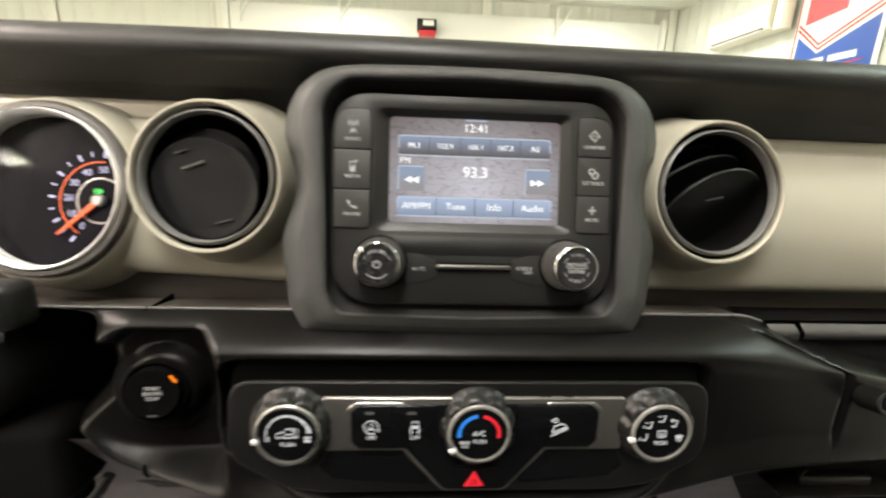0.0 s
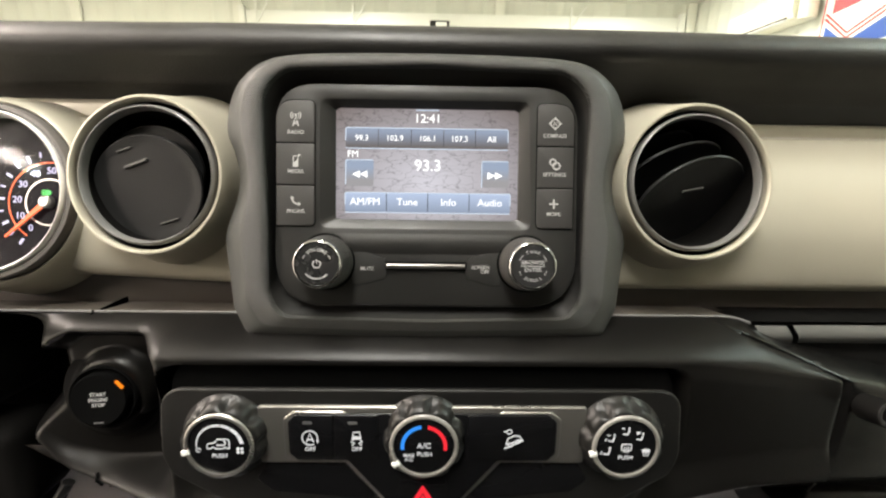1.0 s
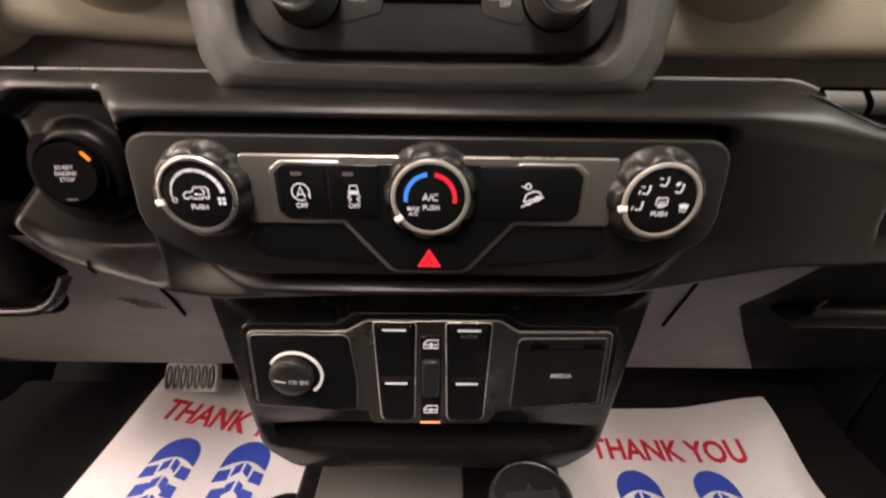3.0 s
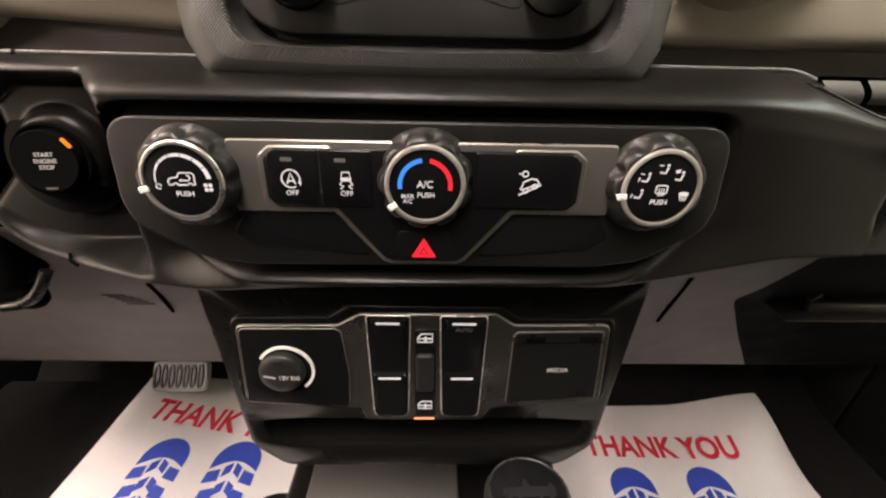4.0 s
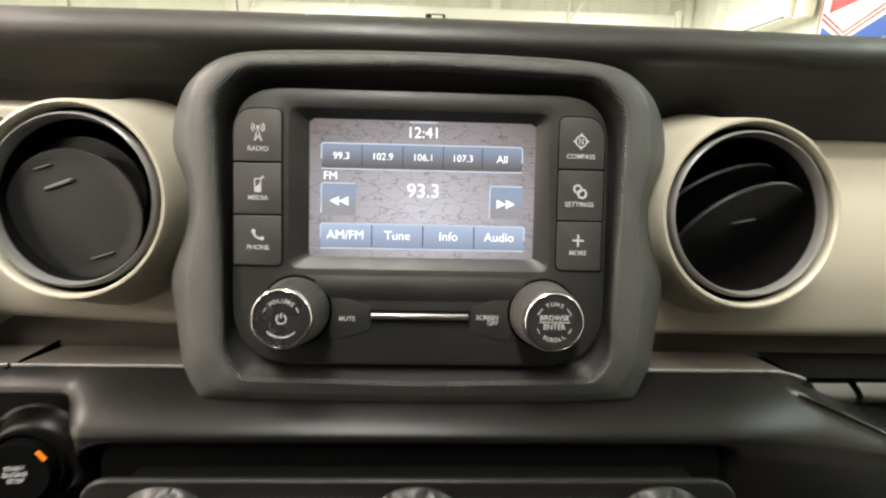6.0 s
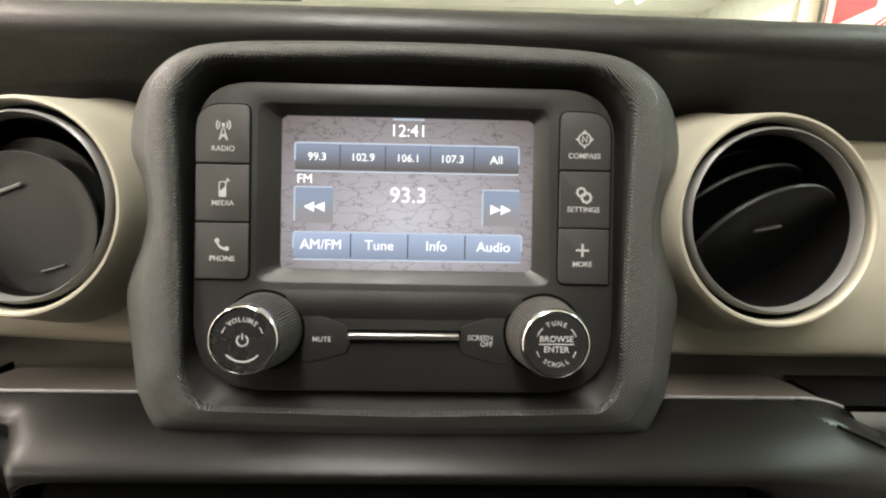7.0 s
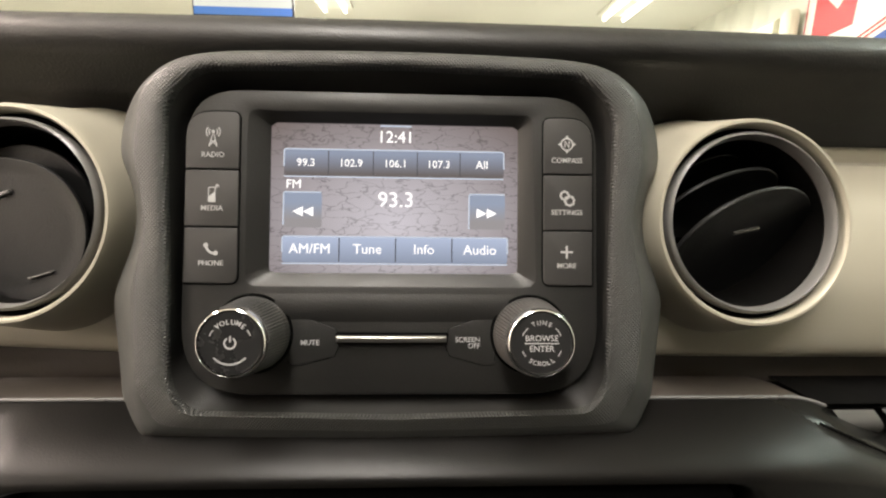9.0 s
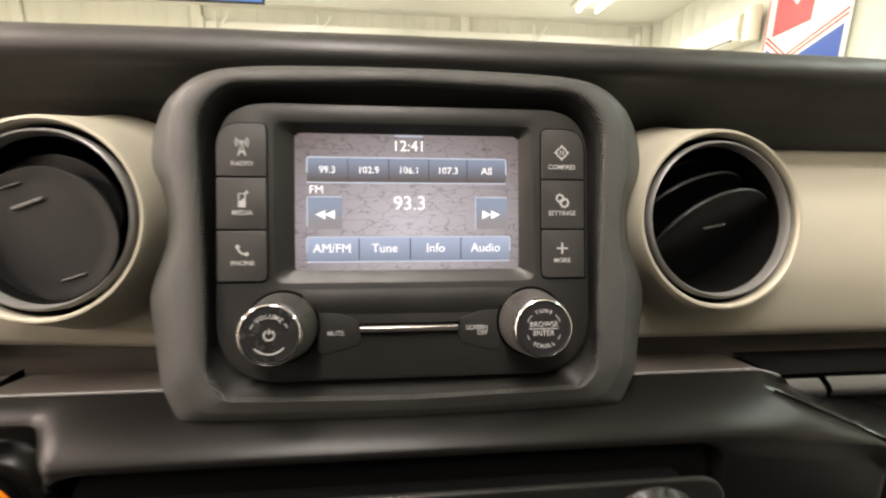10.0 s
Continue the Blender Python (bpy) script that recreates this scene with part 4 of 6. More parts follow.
def gear_icon(bm, u, v, r, w):
    pts = []
    for i in range(32):
        rr = r if i % 4 < 2 else r * 0.78
        a = 2 * math.pi * i / 32
        pts.append((u + rr * math.cos(a), v + rr * math.sin(a)))
    stroke(pts, r * 0.34, w, True, bm=bm)


def settings_icon(bm, u, v, w):
    gear_icon(bm, u - 0.0012, v + 0.0013, 0.0023, w)
    gear_icon(bm, u + 0.0014, v - 0.0013, 0.0026, w)


def plus_icon(bm, u, v, w):
    prism(box_outline(u - 0.0032, v - 0.0005, u + 0.0032, v + 0.0005), w, w + 0.00025, bm=bm)
    prism(box_outline(u - 0.0005, v - 0.0032, u + 0.0005, v + 0.0032), w, w + 0.0003, bm=bm)


LEFT = (("RADIO", tower_icon), ("MEDIA", media_icon), ("PHONE", phone_icon))
RIGHT = (("COMPASS", compass_icon), ("SETTINGS", settings_icon), ("MORE", plus_icon))
EDGES = (0.0362, 0.0107, -0.0142, -0.0386)
for side, names in ((-1, LEFT), (1, RIGHT)):
    uin, uout, um = (0.0669, 0.0895, -0.0779) if side < 0 else (0.0659, 0.0878, 0.0763)
    for k, (word, icon) in enumerate(names):
        v1, v0 = EDGES[k] - 0.0003, EDGES[k + 1] + 0.0003
        pts = [(side * uin, v0), (side * uout, v0), (side * uout, v1), (side * uin, v1)]
        radii = [0.0035 if k == 2 else 0.0008, 0.0008, 0.013 if k == 0 else 0.0008, 0.0035 if k == 0 else 0.0008]
        outline = rounded(pts, radii, 6)
        part("button_joint", prism(inset(outline, -0.0006), -0.0004, 0.00025), GAP, radio)
        button = part("button", prism(outline, -0.002, 0.0008, 0.0004), KEY, radio)
        w = 0.0008
        ibm = bmesh.new()
        iv = v0 + (0.0133, 0.0142, 0.0147)[k]
        icon(ibm, um, iv, w)
        bmesh.ops.transform(ibm, matrix=Matrix.Translation((um, iv, w)) @ Matrix.Diagonal((0.86, 0.88, 1, 1)) @ Matrix.Translation((-um, -iv, -w)), verts=ibm.verts)
        part("icon", ibm, PRINT, button)
        write(word, 0.0032, um, v0 + (0.0060, 0.0078, 0.0086)[k], w + 0.00012, PRINT, button)

# knobs
for side in (-1, 1):
    u, v = side * 0.0598, -0.0597
    part("knob_well", revolve([(0.0172, 0.0001), (0.0172, 0.0008), (0.0165, 0.0010)], 48, u, v), GAP, radio)
    knob = part("tuning_knob" if side > 0 else "volume_knob", revolve([(0.0155, 0.0), (0.0160, 0.001), (0.0157, 0.004), (0.0141, 0.0172), (0.0136, 0.0180)], 144, u, v, knurl=(0.0005, (2, 3))), KNOB, radio, "black knurled knob with a chrome ring", 12)
    part("knob_ring", ring_loop([(0.0136, 0.0172), (0.0134, 0.0190), (0.0131, 0.0204), (0.0127, 0.0206), (0.0124, 0.0200), (0.0124, 0.0172)], 72, u, v), CHROME, knob, "chrome ring", 60)
    part("knob_cap", revolve([(0.0125, 0.0172), (0.0125, 0.0194), (0.0118, 0.0202), (0.006, 0.0204)], 56, u, v), KNOBCAP, knob, "satin black cap")
    w = 0.02045
    if side < 0:
        write_arc("VOLUME", 0.0027, u, v, 0.0079, w, 90, -15, PRINT, knob)
        for a0, a1 in ((142, 160), (20, 38)):
            part("mark", stroke(arc(u, v, 0.0081, a0, a1, 6), 0.0004, w, thick=0.0001), PRINT, knob)
        part("mark", stroke(arc(u, v, 0.0081, 222, 318, 18), 0.0006, w, thick=0.0001), PRINT, knob)
        ibm = stroke(arc(u, v, 0.0021, 120, 420, 18), 0.0006, w, thick=0.0001)
        stroke([(u, v + 0.0004), (u, v + 0.0027)], 0.0006, w, thick=0.0001, bm=ibm)
        part("icon", ibm, PRINT, knob)
    else:
        write_arc("TUNE", 0.0025, u, v, 0.0080, w, 90, -16, PRINT, knob)
        write_arc("SCROLL", 0.0025, u, v, 0.0080, w, 270, 13, PRINT, knob)
        write("BROWSE", 0.0033, u, v + 0.0019, w, PRINT, knob)
        write("ENTER", 0.0033, u, v - 0.0021, w, PRINT, knob)
        part("mark", stroke([(u - 0.0068, v), (u + 0.0068, v)], 0.0004, w, thick=0.0001), PRINT, knob)
        for a0, a1 in ((132, 158), (22, 48), (200, 218), (322, 340)):
            part("mark", stroke(arc(u, v, 0.0081, a0, a1, 6), 0.0004, w, thick=0.0001), PRINT, knob)

# mute and screen-off keys with the bright bar between them
for side, word in ((-1, "MUTE"), (1, "SCREEN\nOFF")):
    key = rounded([(side * 0.0445, -0.0535), (side * 0.0375, -0.0530), (side * 0.0245, -0.0575), (side * 0.0232, -0.0650), (side * 0.0250, -0.0695), (side * 0.0400, -0.0735), (side * 0.0445, -0.0730)], 0.0012, 3)
    part("button_joint", prism(inset(key, -0.00025), -0.0004, 0.00015), GAP, radio)
    b = part("button", prism(key, -0.001, 0.0004, 0.0002), FACE, radio)
    write(word, 0.0031, -0.0354 if side < 0 else 0.0382, -0.0636, 0.00075, PRINT, b, align="CENTER" if side < 0 else "RIGHT")
part("bar_seat", prism(box_outline(-0.0246, -0.0642, 0.0246, -0.0592, 0.001), -0.0004, 0.0004), GAP, radio)
part("trim_bar", prism(box_outline(-0.0240, -0.0632, 0.0234, -0.0604, 0.0006), 0.0, 0.0030, 0.0009), DARKSILVER, radio, "polished silver bar")
part("lower_crease", grid_skin(span(-0.075, 0.075, 0.003), span(0, 1, 0.1), lambda u, s: (u, -0.0425 - 0.012 * s, 0.00015 + 0.0011 * math.sin(math.pi * s) * smooth(0.078, 0.045, abs(u)))), FACE, radio, "", 70)

# ---- round air vents ----


def air_vent(side):
    place = RADIO @ Matrix.Translation((side * VENT_U - 0.0016, VENT_V, VENT_W)) @ Matrix.Rotation(radians(2.6 * side), 4, "Y")
    v = thing("air_vent", "round black air vent in a champagne collar", "air vent", place, "dash vents")
    R = VENT_R
    part("collar", ring_loop([(R + 0.0160, -0.046), (R + 0.0098, -0.030), (R + 0.0058, -0.016), (R + 0.0030, -0.006), (R + 0.0016, -0.0014), (R + 0.0008, -0.0001), (R - 0.0004, 0.0), (R - 0.0012, -0.0010), (R - 0.0015, -0.0040), (R - 0.0015, -0.044)], 96), BEIGE, v, "champagne painted collar", 50)
    part("bezel", ring_loop([(R - 0.0042, -0.012), (R - 0.0042, -0.0030), (R - 0.0047, -0.0014), (R - 0.0058, -0.0008), (R - 0.0067, -0.0022), (R - 0.0072, -0.0070), (R - 0.0064, -0.012)], 96), VENTRING, v, "satin grey plastic ring", 60)
    part("groove", ring_loop([(R - 0.0016, -0.030), (R - 0.0016, -0.0060), (R - 0.0045, -0.0060), (R - 0.0045, -0.030)], 96), GAP, v)
    r = R - 0.0076
    part("barrel", ring_loop([(r, -0.006), (r - 0.0010, -0.030), (r - 0.006, -0.055), (r * 0.6, -0.060), (r * 0.6, -0.062), (r + 0.001, -0.062), (r + 0.001, -0.006)], 72), MATT, v, "", 60)
    part("duct", revolve([(r, -0.0605), (r, -0.058)], 48), GAP, v)
    # vanes: dished paddles, tipped and turned the way that they were left
    turn = Matrix.Rotation(radians(0 if side < 0 else 17), 4, "Z")
    spec = ((-0.0055, -0.0070, -0.0100, 0.0352, 0.0330, 6), (-0.0050, 0.0040, -0.0165, 0.0320, 0.0295, 6)) if side < 0 else ((0.0012, -0.0120, -0.0170, 0.0388, 0.0330, 40), (-0.0015, 0.0110, -0.0180, 0.0330, 0.0190, 44), (-0.003, 0.0250, -0.0220, 0.0215, 0.0140, 46))
    for k, (du, dv, dw, a, b, tip) in enumerate(spec):
        n = 56
        out = [(a * math.cos(2 * math.pi * i / n), b * math.sin(2 * math.pi * i / n)) for i in range(n)]
        bm = bmesh.new()
        add_rings(bm, [flat(inset(out, 0.0008), -0.0026), flat(out, -0.0016), flat(out, -0.0006), flat(inset(out, 0.0005), 0.0), flat(inset(out, 0.0014), 0.0), flat(inset(out, 0.0040), -0.0006), flat(inset(out, 0.0090), -0.0008)])
        slat = part("vane", bm, VENT, v, "", 50)
        slat.matrix_basis = turn @ Matrix.Translation((du, dv, dw)) @ Matrix.Rotation(radians(tip), 4, "X")
        if k == 0:
            tabs = ((-0.0060, 0.0150, 0.0078, 0.0022, 19), (-0.0130, 0.0235, 0.0045, 0.0009, 17), (0.0125, -0.0205, 0.0060, 0.0010, 16)) if side < 0 else ((0.001, 0.0100, 0.0075, 0.0016, -8),)
            for u0, v0, half, high, lean in tabs:
                part("tab", prism(rounded([(-half, -high / 2), (half, -high / 2), (half, high / 2), (-half, high / 2)], high * 0.4, 3), -0.0014, 0.0006, high * 0.3), KNOB, slat).matrix_basis = pose(u0, v0, 0, 0, 0, lean)
    return v


for side in (-1, 1):
    air_vent(side)

# ---- climate panel ----
climate = thing("climate_panel", "black climate control panel with three dials and silver trim", "climate control", CLIMATE)
part("plate", prism(HEX, -0.0024, 0.0, 0.0014), PLATEBLACK, climate, "black plate with rounded corners", 50)
# black body and ring put the groove's shade into their colour
part("plate_body", prism(inset(HEX, 0.0100), -0.034, -0.0020), GAP, climate)
part("groove_shade", prism(inset(HEX, -0.0075), -0.034, -0.022), GAP, climate, "black ring for the shade in the gap round the plate")
# smoked silver band that dips round the hazard switch
BAND_OUT = [(-0.088, 0.0186), (0.088, 0.0186), (0.088, -0.0146), (0.0425, -0.0146), (0.0205, -0.0400), (0.0165, -0.0418), (-0.0165, -0.0418), (-0.0205, -0.0400), (-0.0425, -0.0146), (-0.088, -0.0146)]
part("trim_edge", prism(rounded(BAND_OUT, 0.002, 3), 0.0002, 0.0021, 0.0007), SILVER, climate, "thin silver edge", 50)
BAND_IN = [(-0.0870, 0.0174), (0.0870, 0.0174), (0.0870, -0.0134), (0.0417, -0.0134), (0.0198, -0.0386), (0.0160, -0.0406), (-0.0160, -0.0406), (-0.0198, -0.0386), (-0.0417, -0.0134), (-0.0870, -0.0134)]
part("trim_band", prism(inset(rounded(BAND_IN, 0.002, 3), -0.00065), 0.0005, 0.0024, 0.0002), DARKSILVER, climate, "smoked silver band")
part("switch_frame", prism(rounded([(-0.0745, -0.0105), (-0.0705, -0.0128), (-0.0400, -0.0128), (-0.0400, 0.0164), (-0.0690, 0.0164), (-0.0745, 0.0120)], 0.0035, 5), 0.0010, 0.0032, 0.0014), DARKSILVER, climate, "smoked silver switch frame", 60)
part("switch_frame", prism(rounded([(0.0745, -0.0105), (0.0745, 0.0120), (0.0690, 0.0164), (0.0400, 0.0164), (0.0400, -0.0128), (0.0705, -0.0128)], 0.0035, 5), 0.0010, 0.0032, 0.0014), DARKSILVER, climate, "smoked silver switch frame", 60)
part("switch_field", prism(rounded([(-0.0718, 0.0030), (-0.0718, -0.0080), (-0.0675, -0.0122), (-0.0405, -0.0122), (-0.0190, -0.0378), (-0.0155, -0.0394), (0.0155, -0.0394), (0.0190, -0.0378), (0.0405, -0.0122), (0.0675, -0.0122), (0.0718, -0.0080), (0.0718, 0.0105), (0.0670, 0.0152), (-0.0670, 0.0152), (-0.0718, 0.0105)], 0.0030, 4), 0.0008, 0.0035, 0.0003), PIANO, climate, "gloss black switch field")
for u0, u1 in ((-0.0708, -0.0478), (-0.0474, -0.0235), (0.0235, 0.0708)):
    sw = part("switch", prism(rounded([(u0, -0.0114), (u1, -0.0114), (u1, 0.0148), (u0, 0.0148)], [0.006 if u0 < -0.06 else 0.0008, 0.006 if u1 > 0 else 0.0008, 0.006 if u1 > 0 else 0.0008, 0.006 if u0 < -0.06 else 0.0008], 5), 0.001, 0.0041, 0.0008), PIANO, climate, "gloss black switch")
    if u1 < 0:
        part("indicator", prism(box_outline((u0 + u1) / 2 - 0.0045, 0.0095, (u0 + u1) / 2 + 0.0005, 0.0112, 0.0003), 0.0040, 0.0042), DIM, sw)
    w = 0.0041
    ibm = bmesh.new()
    if u0 < -0.06:
        u = -0.0602
        stroke(arc(u, 0.0016, 0.0041, 300, -20, 26), 0.0006, w, bm=ibm)
        prism([(u + 0.0046, 0.0002), (u + 0.0030, 0.0004), (u + 0.0042, -0.0016)], w, w + 0.0002, bm=ibm)
        stroke([(u - 0.0019, -0.0008), (u, 0.0042), (u + 0.0019, -0.0008)], 0.0007, w, bm=ibm)
        stroke([(u - 0.0012, 0.0006), (u + 0.0012, 0.0006)], 0.0006, w, bm=ibm)
        part("icon", ibm, LIT, sw)
        write("OFF", 0.0033, u, -0.0050, w + 0.0001, LIT, sw)
    elif u1 < 0:
        u = -0.0354
        stroke([(u - 0.0022, 0.0020), (u - 0.0016, 0.0050), (u + 0.0016, 0.0050), (u + 0.0022, 0.0020)], 0.0006, w, True, bm=ibm)
        prism(box_outline(u - 0.0024, 0.0008, u + 0.0024, 0.0026, 0.0004), w, w + 0.0002, bm=ibm)
        for s in (-1, 1):
            stroke([(u + s * 0.0018, 0.0006), (u + s * 0.0030, -0.0006), (u + s * 0.0012, -0.0014), (u + s * 0.0026, -0.0028)], 0.0007, w, bm=ibm)
        part("icon", ibm, LIT, sw)
        write("OFF", 0.0033, u, -0.0050, w + 0.0001, LIT, sw)
    else:
        u = 0.0488
        stroke([(u - 0.0050, -0.0044), (u + 0.0052, 0.0006)], 0.0007, w, bm=ibm)
        stroke([(u - 0.0042, -0.0018), (u - 0.0030, 0.0018), (u + 0.0004, 0.0034), (u + 0.0030, 0.0030), (u + 0.0042, 0.0012)], 0.0007, w, bm=ibm)
        stroke([(u - 0.0040, -0.0020), (u + 0.0042, 0.0010)], 0.0006, w, bm=ibm)
        for du, dv in ((-0.0018, -0.0022), (0.0022, -0.0002)):
            stroke(arc(u + du, dv, 0.0011, 0, 360, 12)[:-1], 0.0005, w, True, bm=ibm)
        stroke(arc(u - 0.0026, 0.0056, 0.0013, 0, 360, 12)[:-1], 0.0006, w, True, bm=ibm)
        stroke([(u - 0.0056, 0.0056), (u - 0.0042, 0.0056)], 0.0006, w, bm=ibm)
        part("icon", ibm, LIT, sw)
# gloss black field under the band, either side of the hazard switch
for side in (-1, 1):
    part("lower_field", prism(rounded([(side * u, v) for u, v in ((0.0440, -0.0156), (0.0850, -0.0156), (0.0920, -0.0260), (0.0820, -0.0340), (0.0240, -0.0385))], 0.003, 4), -0.001, 0.0006, 0.0003), PIANO, climate, "gloss black lower field")
# hazard switch
hz = part("hazard_switch", prism(rounded([(-0.0125, -0.0235), (0.0125, -0.0235), (0.0155, -0.0372), (-0.0155, -0.0372)], 0.002, 3), 0.001, 0.0037, 0.0001), PIANO, climate, "gloss black switch with a red triangle")
part("triangle", prism(rounded([(-0.0062, -0.0372), (0.0062, -0.0372), (0.0, -0.0268)], 0.0005, 3), 0.0036, 0.0039), LIT_RED, hz)
part("triangle_mark", stroke([(-0.0019, -0.0353), (0.0019, -0.0353), (0.0, -0.0318)], 0.0006, 0.0040, True, thick=0.0001), GAP, hz)


def seat_icon(bm, u, v, s, w):
    disc(u + 0.0010 * s, v + 0.0021 * s, 0.0006 * s, w, bm=bm)
    stroke([(u + 0.0012 * s, v + 0.0012 * s), (u + 0.0004 * s, v - 0.0014 * s), (u - 0.0022 * s, v - 0.0010 * s)], 0.0008 * s, w, bm=bm)


def climate_dial(u, kind):
    n = 108
    rings = []
    for r, w_, deep in ((0.0236, 0.0, 0.0), (0.0236, 0.0012, 0.0), (0.0222, 0.0024, 0.0004), (0.0216, 0.0060, 0.0010), (0.0208, 0.0084, 0.0009), (0.0196, 0.0098, 0.0004), (0.0186, 0.0102, 0.0)):
        ring = []
        for i in range(n):
            a = 2 * math.pi * i / n
            rr = r - deep * (0.5 + 0.5 * math.cos(9 * a)) ** 3 * 2.6
            ring.append((u + rr * math.cos(a), 0.0012 + rr * math.sin(a), w_))
        rings.append(ring)
    d = part("dial", add_rings(bmesh.new(), rings), DIAL, climate, "black scalloped rubber dial", 60)
    part("dial_ring", ring_loop([(0.0184, 0.0090), (0.0180, 0.0106), (0.0170, 0.0114), (0.0160, 0.0112), (0.0157, 0.0098), (0.0160, 0.0088)], 72, u, 0.0012), SILVER if kind == "fan" else SATINRING, d, "satin silver ring" if kind == "fan" else "dark satin ring", 60)
    part("dial_face", revolve([(0.0160, 0.0085), (0.0160, 0.0102), (0.0152, 0.0105)], 56, u, 0.0012), PIANO, d, "gloss black dial face")
    a = radians(192 if kind != "heat" else 214)
    part("pointer", prism(box_outline(-0.0022, -0.0014, 0.0018, 0.0014, 0.0005), 0.0098, 0.0116, 0.0004), WHITE_MARK, d).matrix_basis = Matrix.Translation((u + 0.0178 * math.cos(a), 0.0012 + 0.0178 * math.sin(a), 0)) @ Matrix.Rotation(a, 4, "Z")
    w = 0.01055
    v = 0.0012
    if kind == "fan":
        for k in range(7):
            bm = bmesh.new()
            for i in range(6):
                ring = []
                for j, side in ((i, 0), (i + 1, 0), (i + 1, 1), (i, 1)):
                    f = (k + 0.02 + 0.94 * j / 6) / 7
                    ang = radians(184 - 178 * f)
                    rad = 0.0110 + side * (0.0006 + 0.0015 * f)
                    ring.append((u + rad * math.cos(ang), v + rad * math.sin(ang), w + 0.0002))
                bm.faces.new([bm.verts.new(q) for q in ring])
            part("scale", bm, LIT, d)
        part("mark", stroke(arc(u - 0.0105, v - 0.0022, 0.0011, 0, 360, 12)[:-1], 0.0004, w), LIT, d)
        ibm = bmesh.new()
        for k in range(4):
            a = radians(45 + 90 * k)
            disc(u + 0.0108 + 0.0014 * math.cos(a), v - 0.0024 + 0.0014 * math.sin(a), 0.00085, w, bm=ibm)
        part("icon", ibm, LIT, d)
        ibm = stroke([(u - 0.0060, v + 0.0002), (u - 0.0058, v - 0.0014), (u - 0.0040, v - 0.0014), (u - 0.0034, v - 0.0006), (u - 0.0024, v - 0.0006), (u - 0.0018, v - 0.0014), (u + 0.0022, v - 0.0014), (u + 0.0028, v - 0.0006), (u + 0.0038, v - 0.0006), (u + 0.0044, v - 0.0014), (u + 0.0054, v - 0.0012), (u + 0.0056, v + 0.0030), (u + 0.0046, v + 0.0040), (u - 0.0006, v + 0.0040), (u - 0.0018, v + 0.0020), (u - 0.0052, v + 0.0014)], 0.00055, w, True)
        stroke(arc(u + 0.0024, v + 0.0018, 0.0012, 90, -90, 8) + [(u - 0.0002, v + 0.0006)], 0.00055, w, bm=ibm)
        prism([(u - 0.0002, v + 0.0014), (u - 0.0002, v - 0.0002), (u - 0.0012, v + 0.0006)], w, w + 0.0002, bm=ibm)
        part("icon", ibm, LIT, d)
        write("PUSH", 0.0033, u + 0.0002, v - 0.0055, w + 0.0001, LIT, d)
    elif kind == "heat":
        part("scale", stroke(arc(u, v, 0.0112, 188, 97, 22), 0.0019, w), LIT_BLUE, d, "lit blue arc")
        part("scale", stroke(arc(u, v, 0.0112, 80, -10, 22), 0.0019, w), LIT_RED, d, "lit red arc")
        write("A/C", 0.0045, u, v + 0.0004, w + 0.0001, LIT, d)
        write("PUSH", 0.0033, u + 0.0004, v - 0.0044, w + 0.0001, LIT, d)
        write("MAX\nA/C", 0.0027, u - 0.0078, v - 0.0062, w + 0.0001, LIT, d)
    else:
        ibm = bmesh.new()
        for a, kind_ in ((190, 0), (143, 1), (92, 2), (44, 3)):
            su, sv = u + 0.0098 * math.cos(radians(a)), v + 0.0098 * math.sin(radians(a)) - 0.0010
            seat_icon(ibm, su, sv, 1.0, w)
            if kind_ in (0, 1):
                stroke([(su - 0.0030, sv + 0.0004), (su - 0.0036, sv - 0.0014)], 0.0005, w, bm=ibm)
            if kind_ in (1, 2):
                stroke([(su - 0.0030, sv + 0.0022), (su - 0.0012, sv + 0.0018)], 0.0005, w, bm=ibm)
            if kind_ == 3:
                prism([(su - 0.0026, sv + 0.0030), (su - 0.0002, sv + 0.0034), (su - 0.0008, sv + 0.0018), (su - 0.0022, sv + 0.0016)], w, w + 0.0002, bm=ibm)
        for du in (-0.0010, 0.0, 0.0010):
            stroke([(u + 0.0106 + du, v - 0.0050), (u + 0.0106 + 1.4 * du, v - 0.0030)], 0.0004, w, bm=ibm)
        prism(rounded([(u + 0.0082, v - 0.0014), (u + 0.0106, v - 0.0008), (u + 0.0130, v - 0.0014), (u + 0.0122, v - 0.0032), (u + 0.0106, v - 0.0028), (u + 0.0090, v - 0.0032)], 0.0004, 3), w, w + 0.0002, bm=ibm)
        stroke(box_outline(u - 0.0024, v - 0.0018, u + 0.0026, v + 0.0018, 0.0008), 0.0005, w, True, bm=ibm)
        for du in (-0.0011, 0.0, 0.0011):
            stroke([(u + du, v - 0.0030), (u + du + 0.0003, v - 0.0010), (u + du, v + 0.0006)], 0.0004, w, bm=ibm)
        part("icon", ibm, LIT, d)
        write("PUSH", 0.0033, u, v - 0.0060, w + 0.0001, LIT, d)
    return d


climate_dial(-0.1050, "fan")
climate_dial(0.0007, "heat")
climate_dial(0.1066, "mode")

